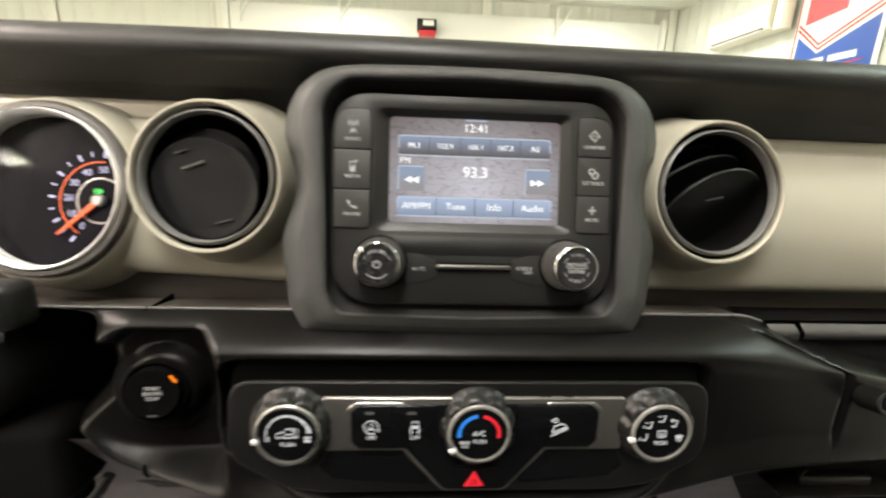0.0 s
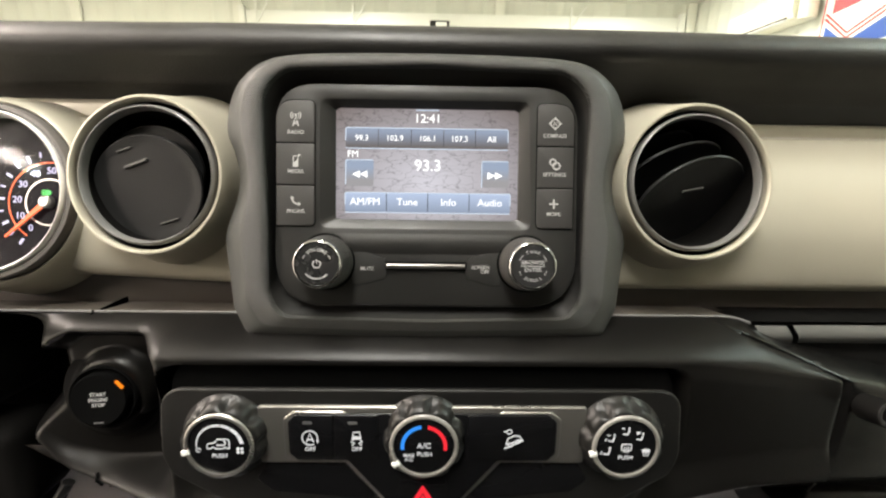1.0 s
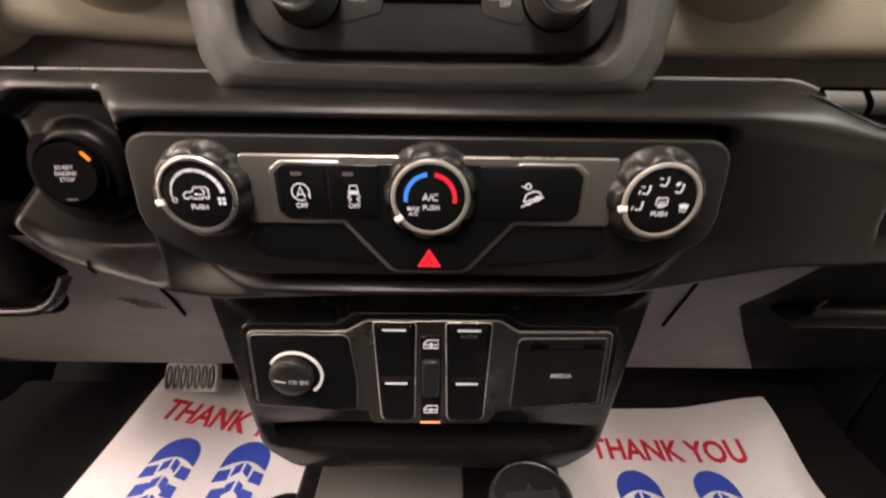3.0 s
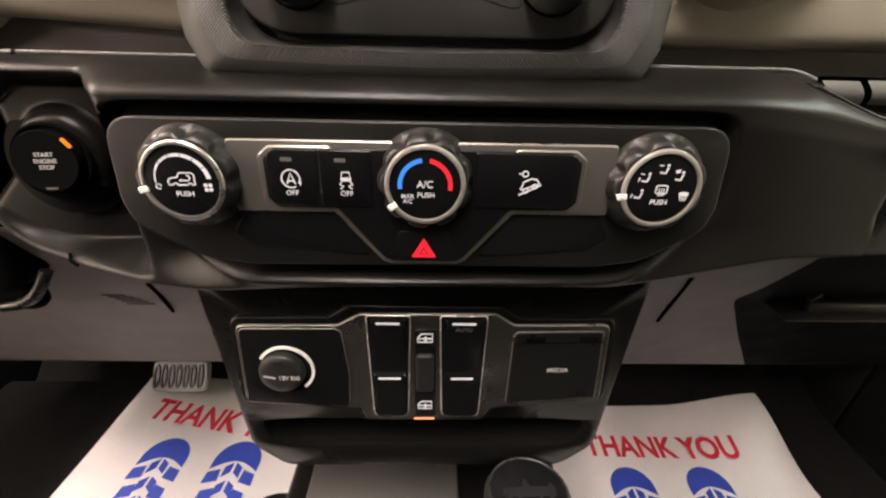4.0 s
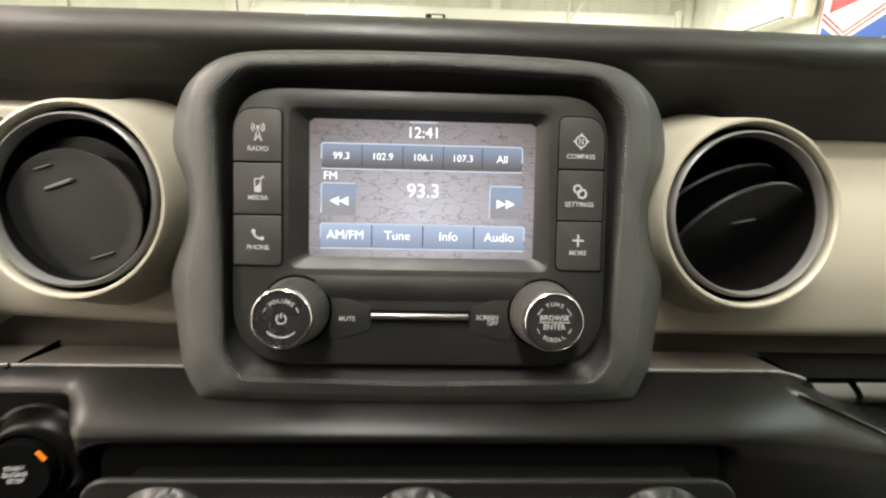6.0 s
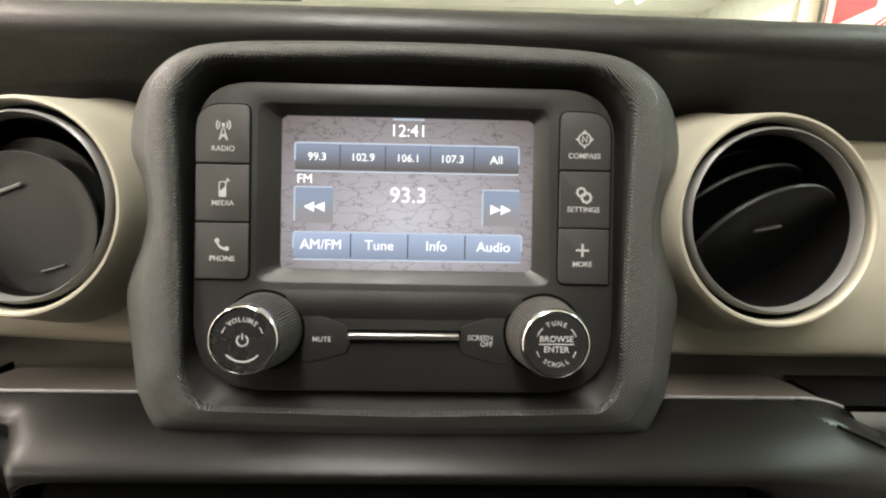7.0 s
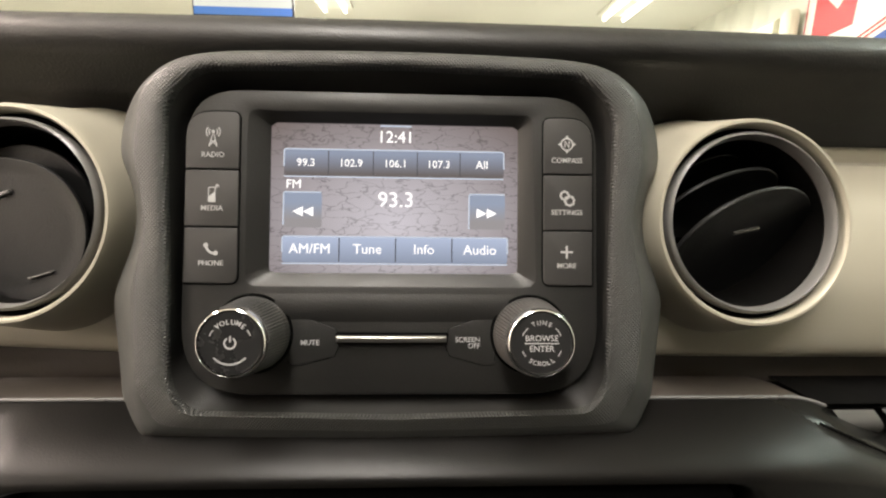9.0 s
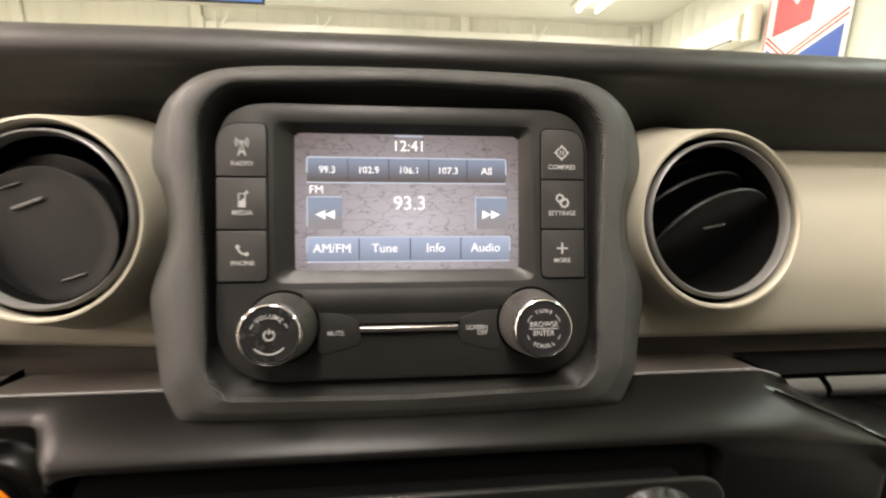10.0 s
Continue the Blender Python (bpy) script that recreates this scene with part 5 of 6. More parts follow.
# ---- start button in its bowl ----
start = thing("start_button", "round black push button with lit lettering and amber light", "push button", tilt_matrix(-0.2085, -0.0105, 1.1490, 10))
start.rotation_euler.z += radians(6)
part("bezel", ring_loop([(0.0212, -0.020), (0.0209, 0.0010), (0.0198, 0.0020), (0.0182, 0.0014), (0.0174, -0.002), (0.0174, -0.020)], 64), GAP, start, "", 60)
part("cap", revolve([(0.0172, -0.008), (0.0172, 0.0046), (0.0162, 0.0062), (0.012, 0.0060), (0.004, 0.0058)], 56), GAP, start, "dished black cap", 60)
# near-black ring puts the brow's shade on the seat round the button
part("bowl", ring_loop([(0.0205, -0.0022), (0.0224, -0.0026), (0.0240, -0.0050), (0.0262, -0.0090), (0.0290, -0.0120), (0.0335, -0.0128), (0.0335, -0.0170), (0.0205, -0.0170)], 64), MATT, start, "seat of the button, black for the brow's shade", 60)
for k, word in enumerate(("START", "ENGINE", "STOP")):
    write(word, 0.0033, 0.0003, 0.0037 - 0.0034 * k, 0.0062, PRINT, start)
part("light", prism(box_outline(-0.0009, -0.0030, 0.0008, 0.0030, 0.0003), 0.0, 0.0008), LIT_AMBER, start, "lit amber bar").matrix_basis = pose(0.0134, 0.0100, 0.0062, 0, 0, 38)
part("mark", prism(box_outline(-0.0030, -0.0150, 0.0030, -0.0140), 0.0063, 0.0065), DIM, start)

# ---- window switch stack ----
stack = thing("switch_stack", "black lower centre stack with window switches and sockets", "switch panel", STACK)
OUT = rounded([(-0.128, -0.085), (-0.104, -0.107), (0.104, -0.107), (0.128, -0.085), (0.142, 0.060), (-0.142, 0.060)], [0.02, 0.02, 0.02, 0.02, 0.004, 0.004], 5)
TRAY = rounded([(-0.110, -0.0800), (0.110, -0.0800), (0.116, -0.0560), (-0.116, -0.0560)], [0.018, 0.018, 0.006, 0.006], 5)
cs, ns = (0.0, -0.0680), 140
o, t_ = star_ring(OUT, cs, ns), star_ring(TRAY, cs, ns)
bm = bmesh.new()
add_rings(bm, [[(u * 1.02, v, -0.160) for u, v in o], flat(o, -0.012), flat(inset(o, 0.002), -0.003), flat(inset(o, 0.006), 0.0), flat(inset(t_, -0.002), 0.0), flat(t_, -0.0015), flat(t_, -0.055)], True, False)
part("shell", bm, SEMI, stack, "black shell with a tray opening", 40)
part("tray_floor", grid_skin(span(-0.112, 0.112, 0.02), span(0, 1, 0.2), lambda u, s: (u, -0.0795 - 0.004 * s, -0.002 - 0.05 * s)), MATT, stack)
part("tray_back", prism(box_outline(-0.114, -0.081, 0.114, -0.055), -0.056, -0.054), MATT, stack)
# raised surround
SUR = rounded([(-0.124, -0.0385), (-0.048, -0.0430), (-0.043, -0.0540), (0.043, -0.0540), (0.048, -0.0430), (0.124, -0.0360), (0.121, 0.0320), (0.060, 0.0315), (0.047, 0.0400), (-0.047, 0.0400), (-0.060, 0.0315), (-0.121, 0.0310)], [0.008, 0.004, 0.006, 0.006, 0.004, 0.008, 0.008, 0.006, 0.006, 0.006, 0.006, 0.008], 4)
part("surround", prism(SUR, -0.002, 0.0030, 0.0022), SEMI, stack, "", 50)
EDG = rounded([(-0.1195, -0.0355), (-0.0435, -0.0400), (-0.0395, -0.0505), (0.0400, -0.0500), (0.0450, -0.0400), (0.1195, -0.0330), (0.1165, 0.0282), (0.0560, 0.0275), (0.0440, 0.0355), (-0.0400, 0.0350), (-0.0535, 0.0268), (-0.1165, 0.0260)], [0.006, 0.004, 0.005, 0.005, 0.004, 0.006, 0.005, 0.005, 0.005, 0.005, 0.005, 0.005], 4)
part("trim_edge", prism(EDG, 0.0025, 0.0047, 0.0008), SILVER, stack, "thin silver edge", 50)
part("trim_band", prism(inset(EDG, 0.0006), 0.0030, 0.0050, 0.0003), GUNMETAL, stack, "dark gunmetal band", 50)
left = rounded([(-0.1172, -0.0335), (-0.0505, -0.0380), (-0.0490, -0.0100), (-0.0520, 0.0225), (-0.0560, 0.0245), (-0.1145, 0.0240)], 0.004, 4)
right = rounded([(0.0530, -0.0365), (0.1172, -0.0312), (0.1145, 0.0260), (0.0570, 0.0250), (0.0540, 0.0200)], 0.004, 4)
part("socket_frame", prism(inset(left, -0.0005), 0.0040, 0.0057, 0.0003), SILVER, stack, "thin silver socket frame", 50)
part("socket_plate", prism(left, 0.0040, 0.0061, 0.0003), PIANO, stack, "gloss black socket plate")
# twelve-volt socket with its cap
cap = part("socket_cap", revolve([(0.0142, 0.004), (0.0142, 0.0100), (0.0130, 0.0120), (0.008, 0.0125)], 48, -0.0905, -0.0062), RUBBER, stack, "black rubber socket cap", 60)
part("socket_ring", stroke(arc(-0.0885, -0.0060, 0.0172, 150, -52, 30), 0.0017, 0.0060, thick=0.0012), WHITE_MARK, stack, "light ring round the socket")
write("12V DC", 0.0041, -0.0850, -0.0080, 0.0127, PRINT, cap)
part("icon", stroke([(-0.1010, -0.0066), (-0.0960, -0.0076), (-0.0935, -0.0082)], 0.0011, 0.0125), PRINT, cap)
part("notch", box(-0.0945, 0.0025, 0.0115, -0.0880, 0.0055, 0.0132, 0.0006), RUBBER, cap)
# media hub door
part("media_frame", prism(inset(right, 0.0018), 0.0040, 0.0056, 0.0003), SILVER, stack, "thin silver cover frame", 50)
door_m = part("media_door", prism(inset(right, 0.0022), 0.0040, 0.0062, 0.0008), BUTTON, stack, "black hinged cover")
part("hinge", prism(box_outline(0.0640, 0.0160, 0.0760, 0.0200, 0.0006), 0.0062, 0.0068, 0.0003), GAP, door_m)
part("hinge", prism(box_outline(0.0980, 0.0165, 0.1100, 0.0205, 0.0006), 0.0062, 0.0068, 0.0003), GAP, door_m)
part("seam", stroke([(0.0560, 0.0150), (0.1130, 0.0165)], 0.0008, 0.0062), GAP, door_m)
write("MEDIA", 0.0048, 0.0868, -0.0060, 0.0063, PRINT, door_m)
# window rockers
for u0, u1 in ((-0.0356, -0.0092), (0.0100, 0.0386)):
    well = part("rocker_well", prism(rounded([(u0 + 0.0012, -0.0470), (u1 - 0.0012, -0.0470), (u1 + 0.0007, 0.0350), (u0 - 0.0007, 0.0350)], [0.006, 0.006, 0.003, 0.003], 5), 0.0038, 0.0058, 0.0007), EDGE, stack, "bright rocker frame")
    part("well_floor", prism(rounded([(u0 + 0.0020, -0.0462), (u1 - 0.0020, -0.0462), (u1, 0.0343), (u0, 0.0343)], [0.0055, 0.0055, 0.0025, 0.0025], 5), 0.0042, 0.0060), PIANO, well)
    for v0, v1 in ((-0.0063, 0.0338), (-0.0440, -0.0083)):
        bm = bmesh.new()
        add_rings(bm, [[(u0 + 0.0030, v, w) for v, w in ((v0, 0.0045), (v1, 0.0045), (v1, 0.0080), (v1 - 0.004, 0.0086), (v0 + (v1 - v0) * 0.42, 0.0066), (v0, 0.0058))], [(u1 - 0.0030, v, w) for v, w in ((v0, 0.0045), (v1, 0.0045), (v1, 0.0080), (v1 - 0.004, 0.0086), (v0 + (v1 - v0) * 0.42, 0.0066), (v0, 0.0058))]])
        bmesh.ops.bevel(bm, geom=list(bm.edges), offset=0.0007, segments=2, affect="EDGES")
        rocker = part("rocker", bm, PIANO, stack, "gloss black window rocker", 50)
        m_ = (u0 + u1) / 2
        part("mark", prism(box_outline(m_ - 0.0072, v1 - 0.0037, m_ + 0.0072, v1 - 0.0024), 0.0080, 0.0088), LIT, rocker)
        if v1 > 0 and u0 > 0:
            write("AUTO", 0.0038, m_, v1 - 0.0074, 0.0086, DIM, rocker)
centre = part("lock_switch", prism(box_outline(-0.0064, -0.0462, 0.0072, 0.0245, 0.0015), 0.0040, 0.0062, 0.0006), PIANO, stack, "gloss black lock switch")
part("lock_rocker", prism(box_outline(-0.0054, -0.0230, 0.0062, 0.0070, 0.003), 0.0056, 0.0092, 0.0018), RUBBER, centre)
for v in (0.0188, -0.0358):
    ibm = stroke([(-0.0042, v - 0.0030), (-0.0042, v + 0.0003), (-0.0018, v + 0.0031), (0.0049, v + 0.0031), (0.0049, v - 0.0030)], 0.0008, 0.0062, True)
    stroke([(-0.0040, v - 0.0005), (0.0047, v - 0.0005)], 0.0008, 0.0062, bm=ibm)
    stroke([(0.0006, v - 0.0026), (0.0006, v + 0.0013)], 0.0012, 0.0062, bm=ibm)
    part("icon", ibm, LIT, centre)
# emissive strip stands in for an amber reflection on the gunmetal band
part("glow", prism(box_outline(-0.0070, -0.0497, 0.0070, -0.0486, 0.0004), 0.0049, 0.0054), GLOW, stack, "glowing strip in place of an amber reflection")

# ---- gauge ----
cluster = thing("instrument_gauge", "round speed gauge with a silver ring and orange needle", "gauge", tilt_matrix(*GAUGE, 14))
part("pod", ring_loop([(0.0575, -0.050), (0.0572, -0.004), (0.0560, -0.0008), (0.0535, -0.0004), (0.0525, -0.003), (0.0525, -0.050)], 96), GREYTRIM, cluster, "dark grey gauge pod", 60)
part("lip", ring_loop([(0.0690, -0.034), (0.0640, -0.013), (0.0605, -0.0065), (0.0588, -0.005), (0.0576, -0.006), (0.0576, -0.034)], 96), BEIGE, cluster, "champagne painted lip", 60)
part("ring", ring_loop([(0.0526, -0.004), (0.0523, 0.0006), (0.0514, 0.0018), (0.0504, 0.0010), (0.0494, -0.006), (0.0500, -0.012)], 96), RINGLIGHT, cluster, "bright satin ring", 60)
face = part("face", revolve([(0.0500, -0.016), (0.0500, -0.0125)], 72), GAUGE_FACE, cluster, "black gauge face")
gc = (0.0315, -0.0055)
w = -0.0124
for k in range(13):
    a = radians(236 - 15 * k)
    r0, r1 = (0.0290, 0.0335) if k % 2 == 0 else (0.0300, 0.0335)
    p, q = [(gc[0] + r * math.cos(a), gc[1] + r * math.sin(a)) for r in (r0, r1)]
    part("tick", stroke([p, q], 0.0016 if k % 2 == 0 else 0.0009, w), GAUGE_INK, face)
    if k % 2 == 0 and k < 11:
        p = (gc[0] + 0.0208 * math.cos(a), gc[1] + 0.0208 * math.sin(a))
        write(str(5 * k), 0.0062, p[0], p[1], w + 0.0002, GAUGE_INK, face)
part("arc", stroke(arc(*gc, 0.0262, 238, 84, 40), 0.0007, w), NEEDLE, face, "orange scale arc")
part("inner_ring", stroke(arc(*gc, 0.0152, 0, 360, 48)[:-1], 0.0010, w, True), SILVER, face)
for k in range(3):
    part("lamp", prism(box_outline(gc[0] - 0.0048, gc[1] + 0.0046 + 0.0013 * k, gc[0] - 0.0012, gc[1] + 0.0054 + 0.0013 * k), w, w + 0.0002), LIT_GREEN, face, "lit green lamp")
part("lamp", disc(gc[0] - 0.0005, gc[1] + 0.0062, 0.0017, w), LIT_GREEN, face, "lit green lamp")
a = radians(222)
part("needle", prism([(gc[0] + 0.0017 * math.sin(a), gc[1] - 0.0017 * math.cos(a)), (gc[0] + 0.0345 * math.cos(a) + 0.0005 * math.sin(a), gc[1] + 0.0345 * math.sin(a) - 0.0005 * math.cos(a)), (gc[0] + 0.0345 * math.cos(a) - 0.0005 * math.sin(a), gc[1] + 0.0345 * math.sin(a) + 0.0005 * math.cos(a)), (gc[0] - 0.0017 * math.sin(a), gc[1] + 0.0017 * math.cos(a))], w + 0.002, w + 0.003), NEEDLE, face, "orange needle")
part("hub", revolve([(0.0040, w), (0.0040, w + 0.0035), (0.003, w + 0.0045)], 24, *gc), SILVER, face)

LENS = bpy.data.materials.new("clear lens")
LENS.use_nodes = True
nt = LENS.node_tree
nt.nodes.clear()
gl, tr, mx, fr, out_ = nt.nodes.new("ShaderNodeBsdfGlossy"), nt.nodes.new("ShaderNodeBsdfTransparent"), nt.nodes.new("ShaderNodeMixShader"), nt.nodes.new("ShaderNodeFresnel"), nt.nodes.new("ShaderNodeOutputMaterial")
gl.inputs["Roughness"].default_value = 0.03
fr.inputs["IOR"].default_value = 1.07
nt.links.new(fr.outputs[0], mx.inputs[0])
nt.links.new(tr.outputs[0], mx.inputs[1])
nt.links.new(gl.outputs[0], mx.inputs[2])
nt.links.new(mx.outputs[0], out_.inputs[0])
lens = part("lens", revolve([(0.0492, 0.0), (0.0492, 0.0010)], 64), LENS, cluster, "clear lens")
lens.matrix_basis = Matrix.Translation((0, 0, -0.006))
lens.visible_shadow = False

# ---- column stalk beside the gauge ----
stalk = thing("column_stalk", "dark grey steering column stalk with a flat end", "stalk")
part("paddle", box(-0.345, -0.030, 1.198, -0.272, -0.006, 1.227, 0.006, 3), RUBBER, stalk)
part("stem", tube_along([(-0.44, -0.01, 1.20), (-0.34, -0.015, 1.21)], 0.010, 10), RUBBER, stalk)
column = thing("steering_column_cover", "black plastic steering column cover", "column cover")
bm = bmesh.new()
add_rings(bm, [[(-0.40 + 0.115 * math.cos(a) * k, y, 1.155 + 0.075 * math.sin(a) * k) for a in [2 * math.pi * i / 28 for i in range(28)]] for y, k in ((-0.02, 0.55), (-0.015, 0.72), (0.0, 0.8), (0.12, 0.85))])
part("cover", bm, RUBBER, column, "", 60)
# release handle under the column
part("release_handle", tube_along([(-0.400, 0.008, 1.0330), (-0.3508, 0.006, 1.0338), (-0.305, 0.006, 1.0350), (-0.2935, 0.006, 1.0366), (-0.2850, 0.006, 1.0405), (-0.2781, 0.006, 1.0452), (-0.2710, 0.007, 1.0540), (-0.2665, 0.010, 1.0630)], 0.0040, 12), BUTTON, column, "curved black release handle", 60)

# ---- glove box ----
glove = thing("glove_box", "closed black glove box with a latch handle", "glove box")


part("lid", grid_skin(WIDE, HEIGHTS, low_point, lid_keep, snap=low_snap), SEMI, glove, "black grained glove box lid", 60)
# black also stands for the shade that the knee panel fades into
part("lower_panel", grid_skin(span(0, 1, 0.04), span(0, 1, 0.025), knee_glove), MATT, glove, "matt black lower panel, with the fade into shade put in", 60)
part("handle", box(0.349, 0.058, 0.9945, 0.428, 0.086, 1.0060, 0.003, 3), TAUPE, glove, "dark latch handle")
part("handle_edge", tube_along([(0.350, 0.060, 1.0070), (0.360, 0.062, 1.0165), (0.366, 0.064, 1.0215)], 0.0016, 8), TAUPE, glove)
part("handle_trim", box(0.322, 0.046, 0.9945, 0.450, 0.080, 0.9963, 0.0006), TAUPE, glove, "thin dark edge")
part("upper_edge", box(0.372, 0.040, 1.0555, 0.520, 0.075, 1.0590, 0.0012), TAUPE, glove, "dark upper edge of the latch recess")
part("catch", box(0.4130, 0.060, 1.0325, 0.4220, 0.080, 1.0350, 0.001), SILVER, glove, "small metal catch")
bolt = part("bolt", revolve([(0.0078, -0.014), (0.0078, -0.001), (0.0070, 0.0)], 32), MATT, glove, "round dark bolt", 60)
bolt.matrix_basis = tilt_matrix(0.2630, -0.0500, 1.1660, 14)
part("bolt_ring", ring_loop([(0.0072, -0.001), (0.0070, 0.0008), (0.0056, 0.0010), (0.0048, 0.0), (0.0048, -0.001)], 32), RUBBER, bolt, "", 60)
shelf_t = thing("dash_shelf_trim", "grey plastic strip above the glove box", "trim strip")
part("strip", grid_skin(span(0.2400, X1, 0.01), span(0, 1, 0.125), lambda x, s: (x + 0.006 * s, -0.003 - 0.003 * math.sin(math.pi * s), 1.1995 - 0.0125 * s)), LIGHTTRIM, shelf_t, "", 60)
part("end_piece", grid_skin(span(0.2150, 0.2360, 0.0042), span(0, 1, 0.125), lambda x, s: (x + 0.006 * s, -0.003 - 0.003 * math.sin(math.pi * s), 1.1990 - 0.0125 * s)), LIGHTTRIM, shelf_t, "", 60)
# matt black floor and channel carry the shade under the overhanging band
part("channel_floor", grid_skin(span(0.2150, X1, 0.01), span(0, 1, 0.25), lambda x, s: (x, 0.036 * s, 1.1985 - 0.002 * s)), MATT, shelf_t, "floor of the channel, black for the band's shade", 60)
part("channel", grid_skin(span(0.2150, X1, 0.01), span(0, 1, 0.125), lambda x, s: (x, -0.001 + 0.014 * math.sin(math.pi * min(1.0, 1.3 * s)), 1.2010 - 0.0330 * s)), MATT, shelf_t, "channel behind the strip, black for its shade", 60)

# ---- centre console and shifter ----
console = thing("centre_console", "black centre console with a silver tray edge", "console")
part("body", box(-0.128, -0.60, 0.62, 0.128, 0.10, 0.845, 0.012, 3), BLACK, console)
part("tray", box(-0.105, -0.05, 0.846, 0.03, 0.012, 0.856, 0.004), KNOB, console, "dark grey tray mat")
part("tray_edge", box(-0.108, -0.056, 0.846, 0.034, -0.050, 0.860, 0.002), DARKSILVER, console, "smoked silver tray edge")
shifter = thing("shift_lever", "black shift lever with a round clear-capped knob", "shift lever")
part("lever", tube_along([(0.062, -0.098, 0.845), (0.062, -0.098, 0.965)], 0.009, 14), CHROME, shifter)
part("knob", revolve([(0.012, -0.040), (0.020, -0.028), (0.0255, -0.010), (0.0255, 0.0), (0.0235, 0.004)], 56), RUBBER, shifter, "", 60).matrix_basis = pose(0.062, -0.0985, 0.979, -10, 0, 0)
cap2 = part("knob_cap", revolve([(0.0230, 0.003), (0.0230, 0.0048), (0.016, 0.0062), (0.006, 0.0066)], 48), PIANO, shifter, "gloss black cap with a shift pattern", 60)
cap2.matrix_basis = pose(0.062, -0.0985, 0.979, -10, 0, 0)
ibm = prism(rounded([(-0.0150, -0.0060), (0.0150, -0.0060), (0.0155, 0.0005), (0.0130, 0.0040), (0.0110, 0.0005), (0.0010, 0.0005), (-0.0020, 0.0075), (-0.0035, 0.0005), (-0.0150, -0.0005)], 0.0008, 2), 0.0060, 0.0071)
for u in (-0.0090, 0.0090):
    stroke(arc(u, -0.0065, 0.0030, 0, 360, 16)[:-1], 0.0016, 0.0060, True, thick=0.0012, bm=ibm)
part("cap_rim", ring_loop([(0.0236, 0.0030), (0.0236, 0.0050), (0.0228, 0.0058), (0.0220, 0.0054), (0.0220, 0.0030)], 56), KNOBCAP, cap2, "satin rim", 60)
part("emblem", ibm, VENT, cap2, "plain grey vehicle shape")

# ---- brake pedal ----
pedal = thing("brake_pedal", "ribbed rubber brake pedal on a steel arm", "pedal")
PM = pose(-0.398, 0.240, 0.722, 52, 0, 0)
part("pad", prism(box_outline(-0.042, -0.024, 0.046, 0.024, 0.012), -0.010, 0.0, 0.004), PEDAL, pedal, "", 50).matrix_basis = PM
for k in range(7):
    part("rib", stroke([(-0.0330 + 0.0112 * k + 0.0036 * math.cos(a), 0.017 * math.sin(a)) for a in [2 * math.pi * i / 20 for i in range(20)]], 0.0028, -0.0005, True, thick=0.0028), RUBBER, pedal).matrix_basis = PM
part("arm", tube_along([(-0.395, 0.252, 0.72), (-0.39, 0.33, 0.80), (-0.39, 0.36, 1.0)], 0.010, 10), RUBBER, pedal)

# ---- paper floor mats ----


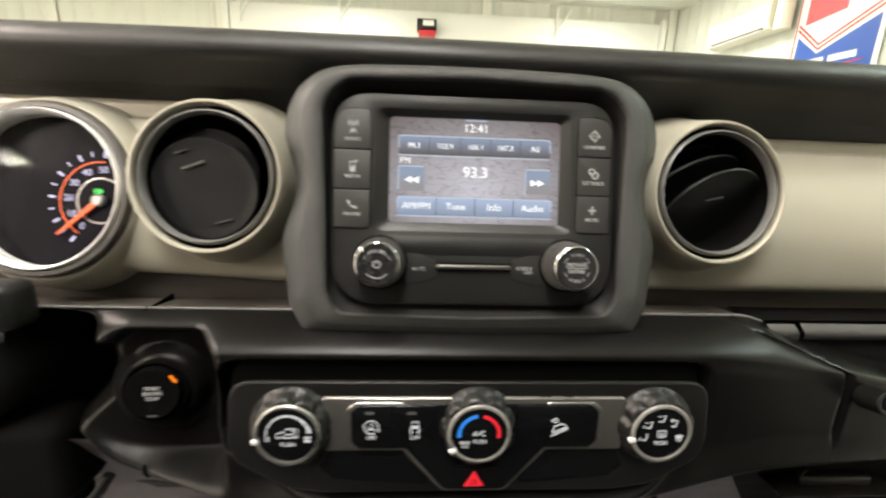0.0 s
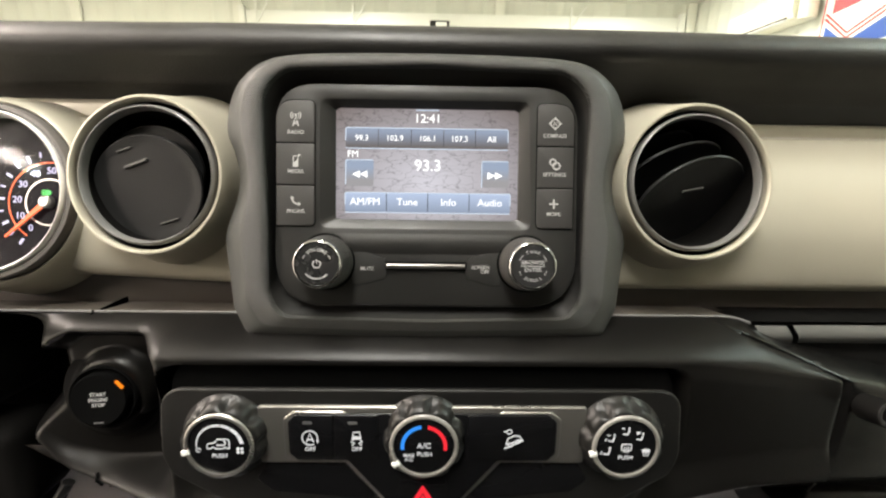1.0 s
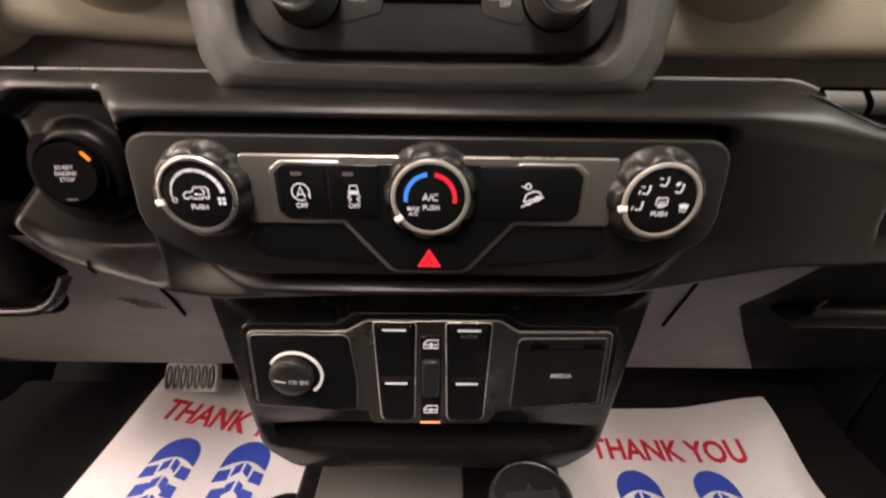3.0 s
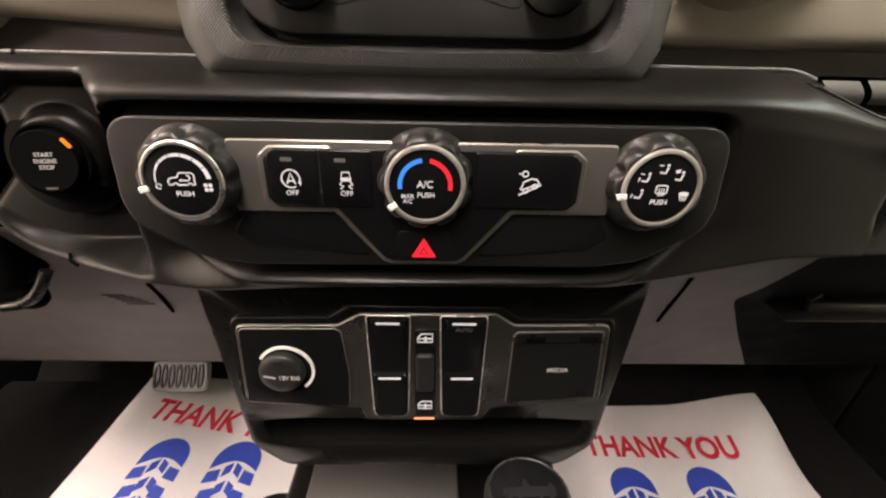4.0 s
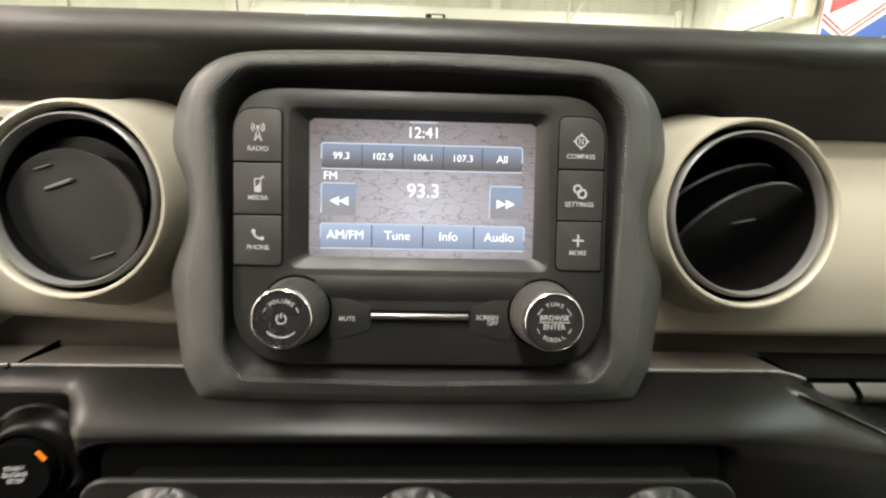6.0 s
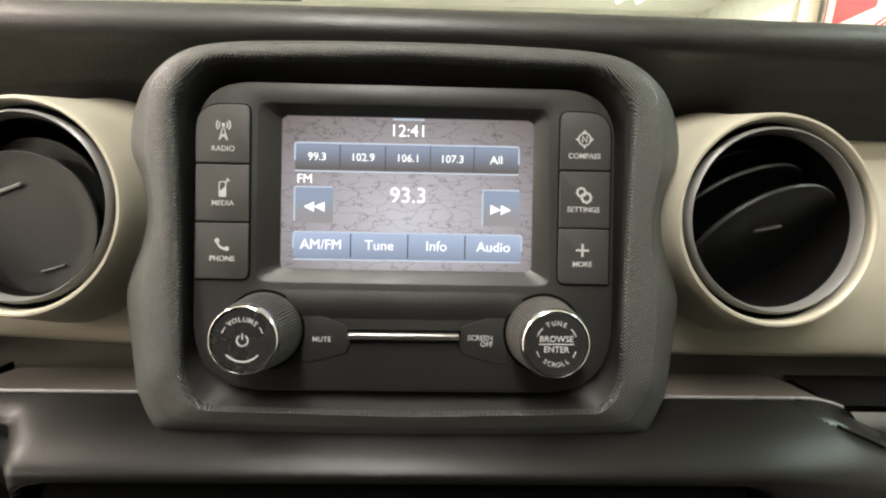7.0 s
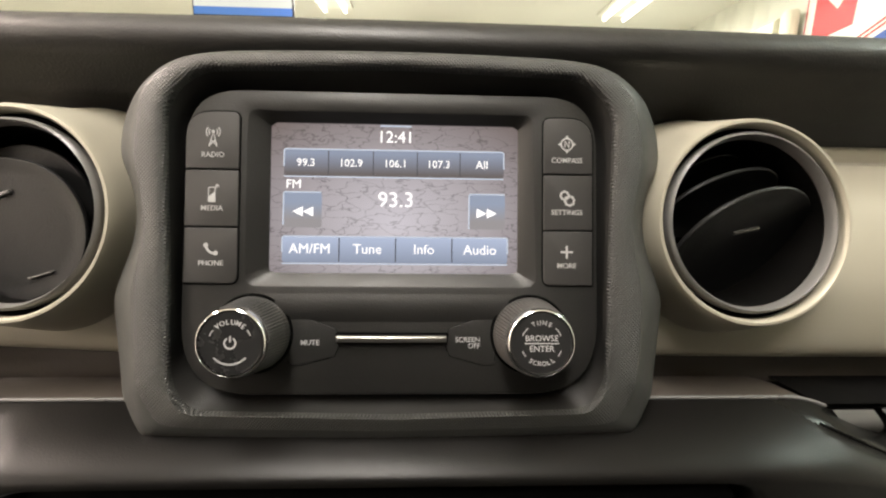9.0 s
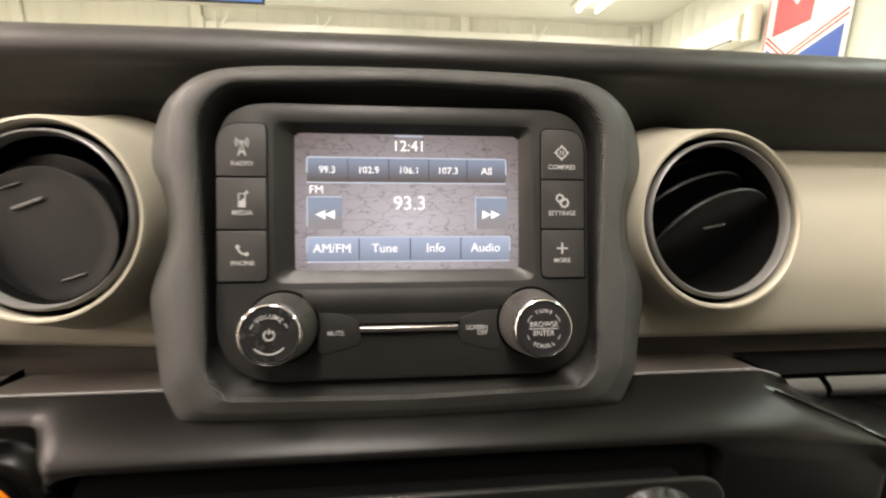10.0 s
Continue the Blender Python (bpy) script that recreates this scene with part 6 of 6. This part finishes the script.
def paper_mat(x, y, z, turn, slant, curl, shift, spread, flap=0.0):
    """A printed paper mat with a thank-you and two sole prints; curl lifts its far right corner, flap is paper that runs up the console."""
    m = pose(x, y, z, 0, 0, turn)
    mat = thing("paper_mat", "white paper floor mat printed in red and blue", "floor mat", m, "paper floor mats")

    def lift(a, b):
        return 0.004 + 0.0016 * math.sin(17 * a + 3) * math.cos(11 * b) + 0.02 * max(0.0, b - 0.12) + curl * smooth(0.04, 0.22, a) * smooth(0.12, 0.27, b) + (2.2 * max(0.0, -0.212 - a) if flap else 0.0)

    hw, hl = 0.210, 0.275
    bm = grid_skin(span(-hw - flap, hw, 0.012), span(-hl, hl, 0.012), lambda a, b: (a, b, lift(a, b)))
    bmesh.ops.solidify(bm, geom=list(bm.faces), thickness=-0.0006)
    part("sheet", bm, PAPER, mat, "", 60)
    bm = letters("THANK YOU", 0.053, m=pose(shift, 0.187, 0, 0, 0, slant) @ Matrix.Diagonal((0.83, 1, 1, 1)), bold=0.026)
    for v in bm.verts:
        v.co.z += lift(v.co.x, v.co.y) + 0.0009
    part("lettering", bm, RED_INK, mat, "red printed words")
    for s in (-1, 1):
        sole = bmesh.new()
        cx, cy = s * spread - 0.014 + 0.7 * shift, 0.150

        def patch(points, h=0.0010):
            sole.faces.new([sole.verts.new((cx + a, cy + b, lift(cx + a, cy + b) + h)) for a, b in points])

        # toe cap with a hollow lower edge
        n = 16
        top = [(0.034 * math.cos(math.pi * i / n), -0.030 + 0.034 * math.sin(math.pi * i / n)) for i in range(n + 1)]
        low = [(-0.034 + 0.068 * i / n, -0.042 + 0.014 * math.sin(math.pi * i / n)) for i in range(n + 1)]
        for i in range(n):
            patch([top[n - i], top[n - i - 1], low[i + 1], low[i]])
        for row in range(8):
            b = -0.046 - 0.027 * row
            w = 0.034 - 0.008 * math.sin(math.pi * min(1.0, row / 6.0))
            for e in (-1, 1):
                patch([(e * w, b), (e * (w - 0.017), b + 0.005), (e * (w - 0.019), b - 0.012), (e * (w + 0.001), b - 0.017)])
                patch([(e * 0.0125, b + 0.009), (e * 0.002, b + 0.016), (e * 0.002, b + 0.001), (e * 0.0125, b - 0.007)])
        part("sole_print", sole, BLUE_INK, mat, "blue printed sole")
    return mat


paper_mat(-0.300, 0.020, FLOOR + 0.054, -3, -8, 0.0, -0.036, 0.054)
paper_mat(0.395, 0.012, FLOOR, 0, -2, 0.035, 0.0, 0.061, 0.050)

# ---- windscreen ----
GLASS = bpy.data.materials.new("clear glass")
GLASS.use_nodes = True
nt = GLASS.node_tree
nt.nodes.clear()
gl, tr, mx, fr, out_ = nt.nodes.new("ShaderNodeBsdfGlossy"), nt.nodes.new("ShaderNodeBsdfTransparent"), nt.nodes.new("ShaderNodeMixShader"), nt.nodes.new("ShaderNodeFresnel"), nt.nodes.new("ShaderNodeOutputMaterial")
gl.inputs["Roughness"].default_value = 0.02
tr.inputs["Color"].default_value = (0.93, 0.96, 0.92, 1)
fr.inputs["IOR"].default_value = 1.2
nt.links.new(fr.outputs[0], mx.inputs[0])
nt.links.new(tr.outputs[0], mx.inputs[1])
nt.links.new(gl.outputs[0], mx.inputs[2])
nt.links.new(mx.outputs[0], out_.inputs[0])
bm = grid_skin(span(-0.69, 0.69, 0.06), span(0, 1, 0.1), lambda x, s: (x, 0.50 - 0.20 * s - 0.06 * x * x, 1.335 + 0.435 * s))
glass = solid("windshield", bm, GLASS, "clear car windshield in front of the dash", "windshield", "structure")
glass.visible_shadow = False
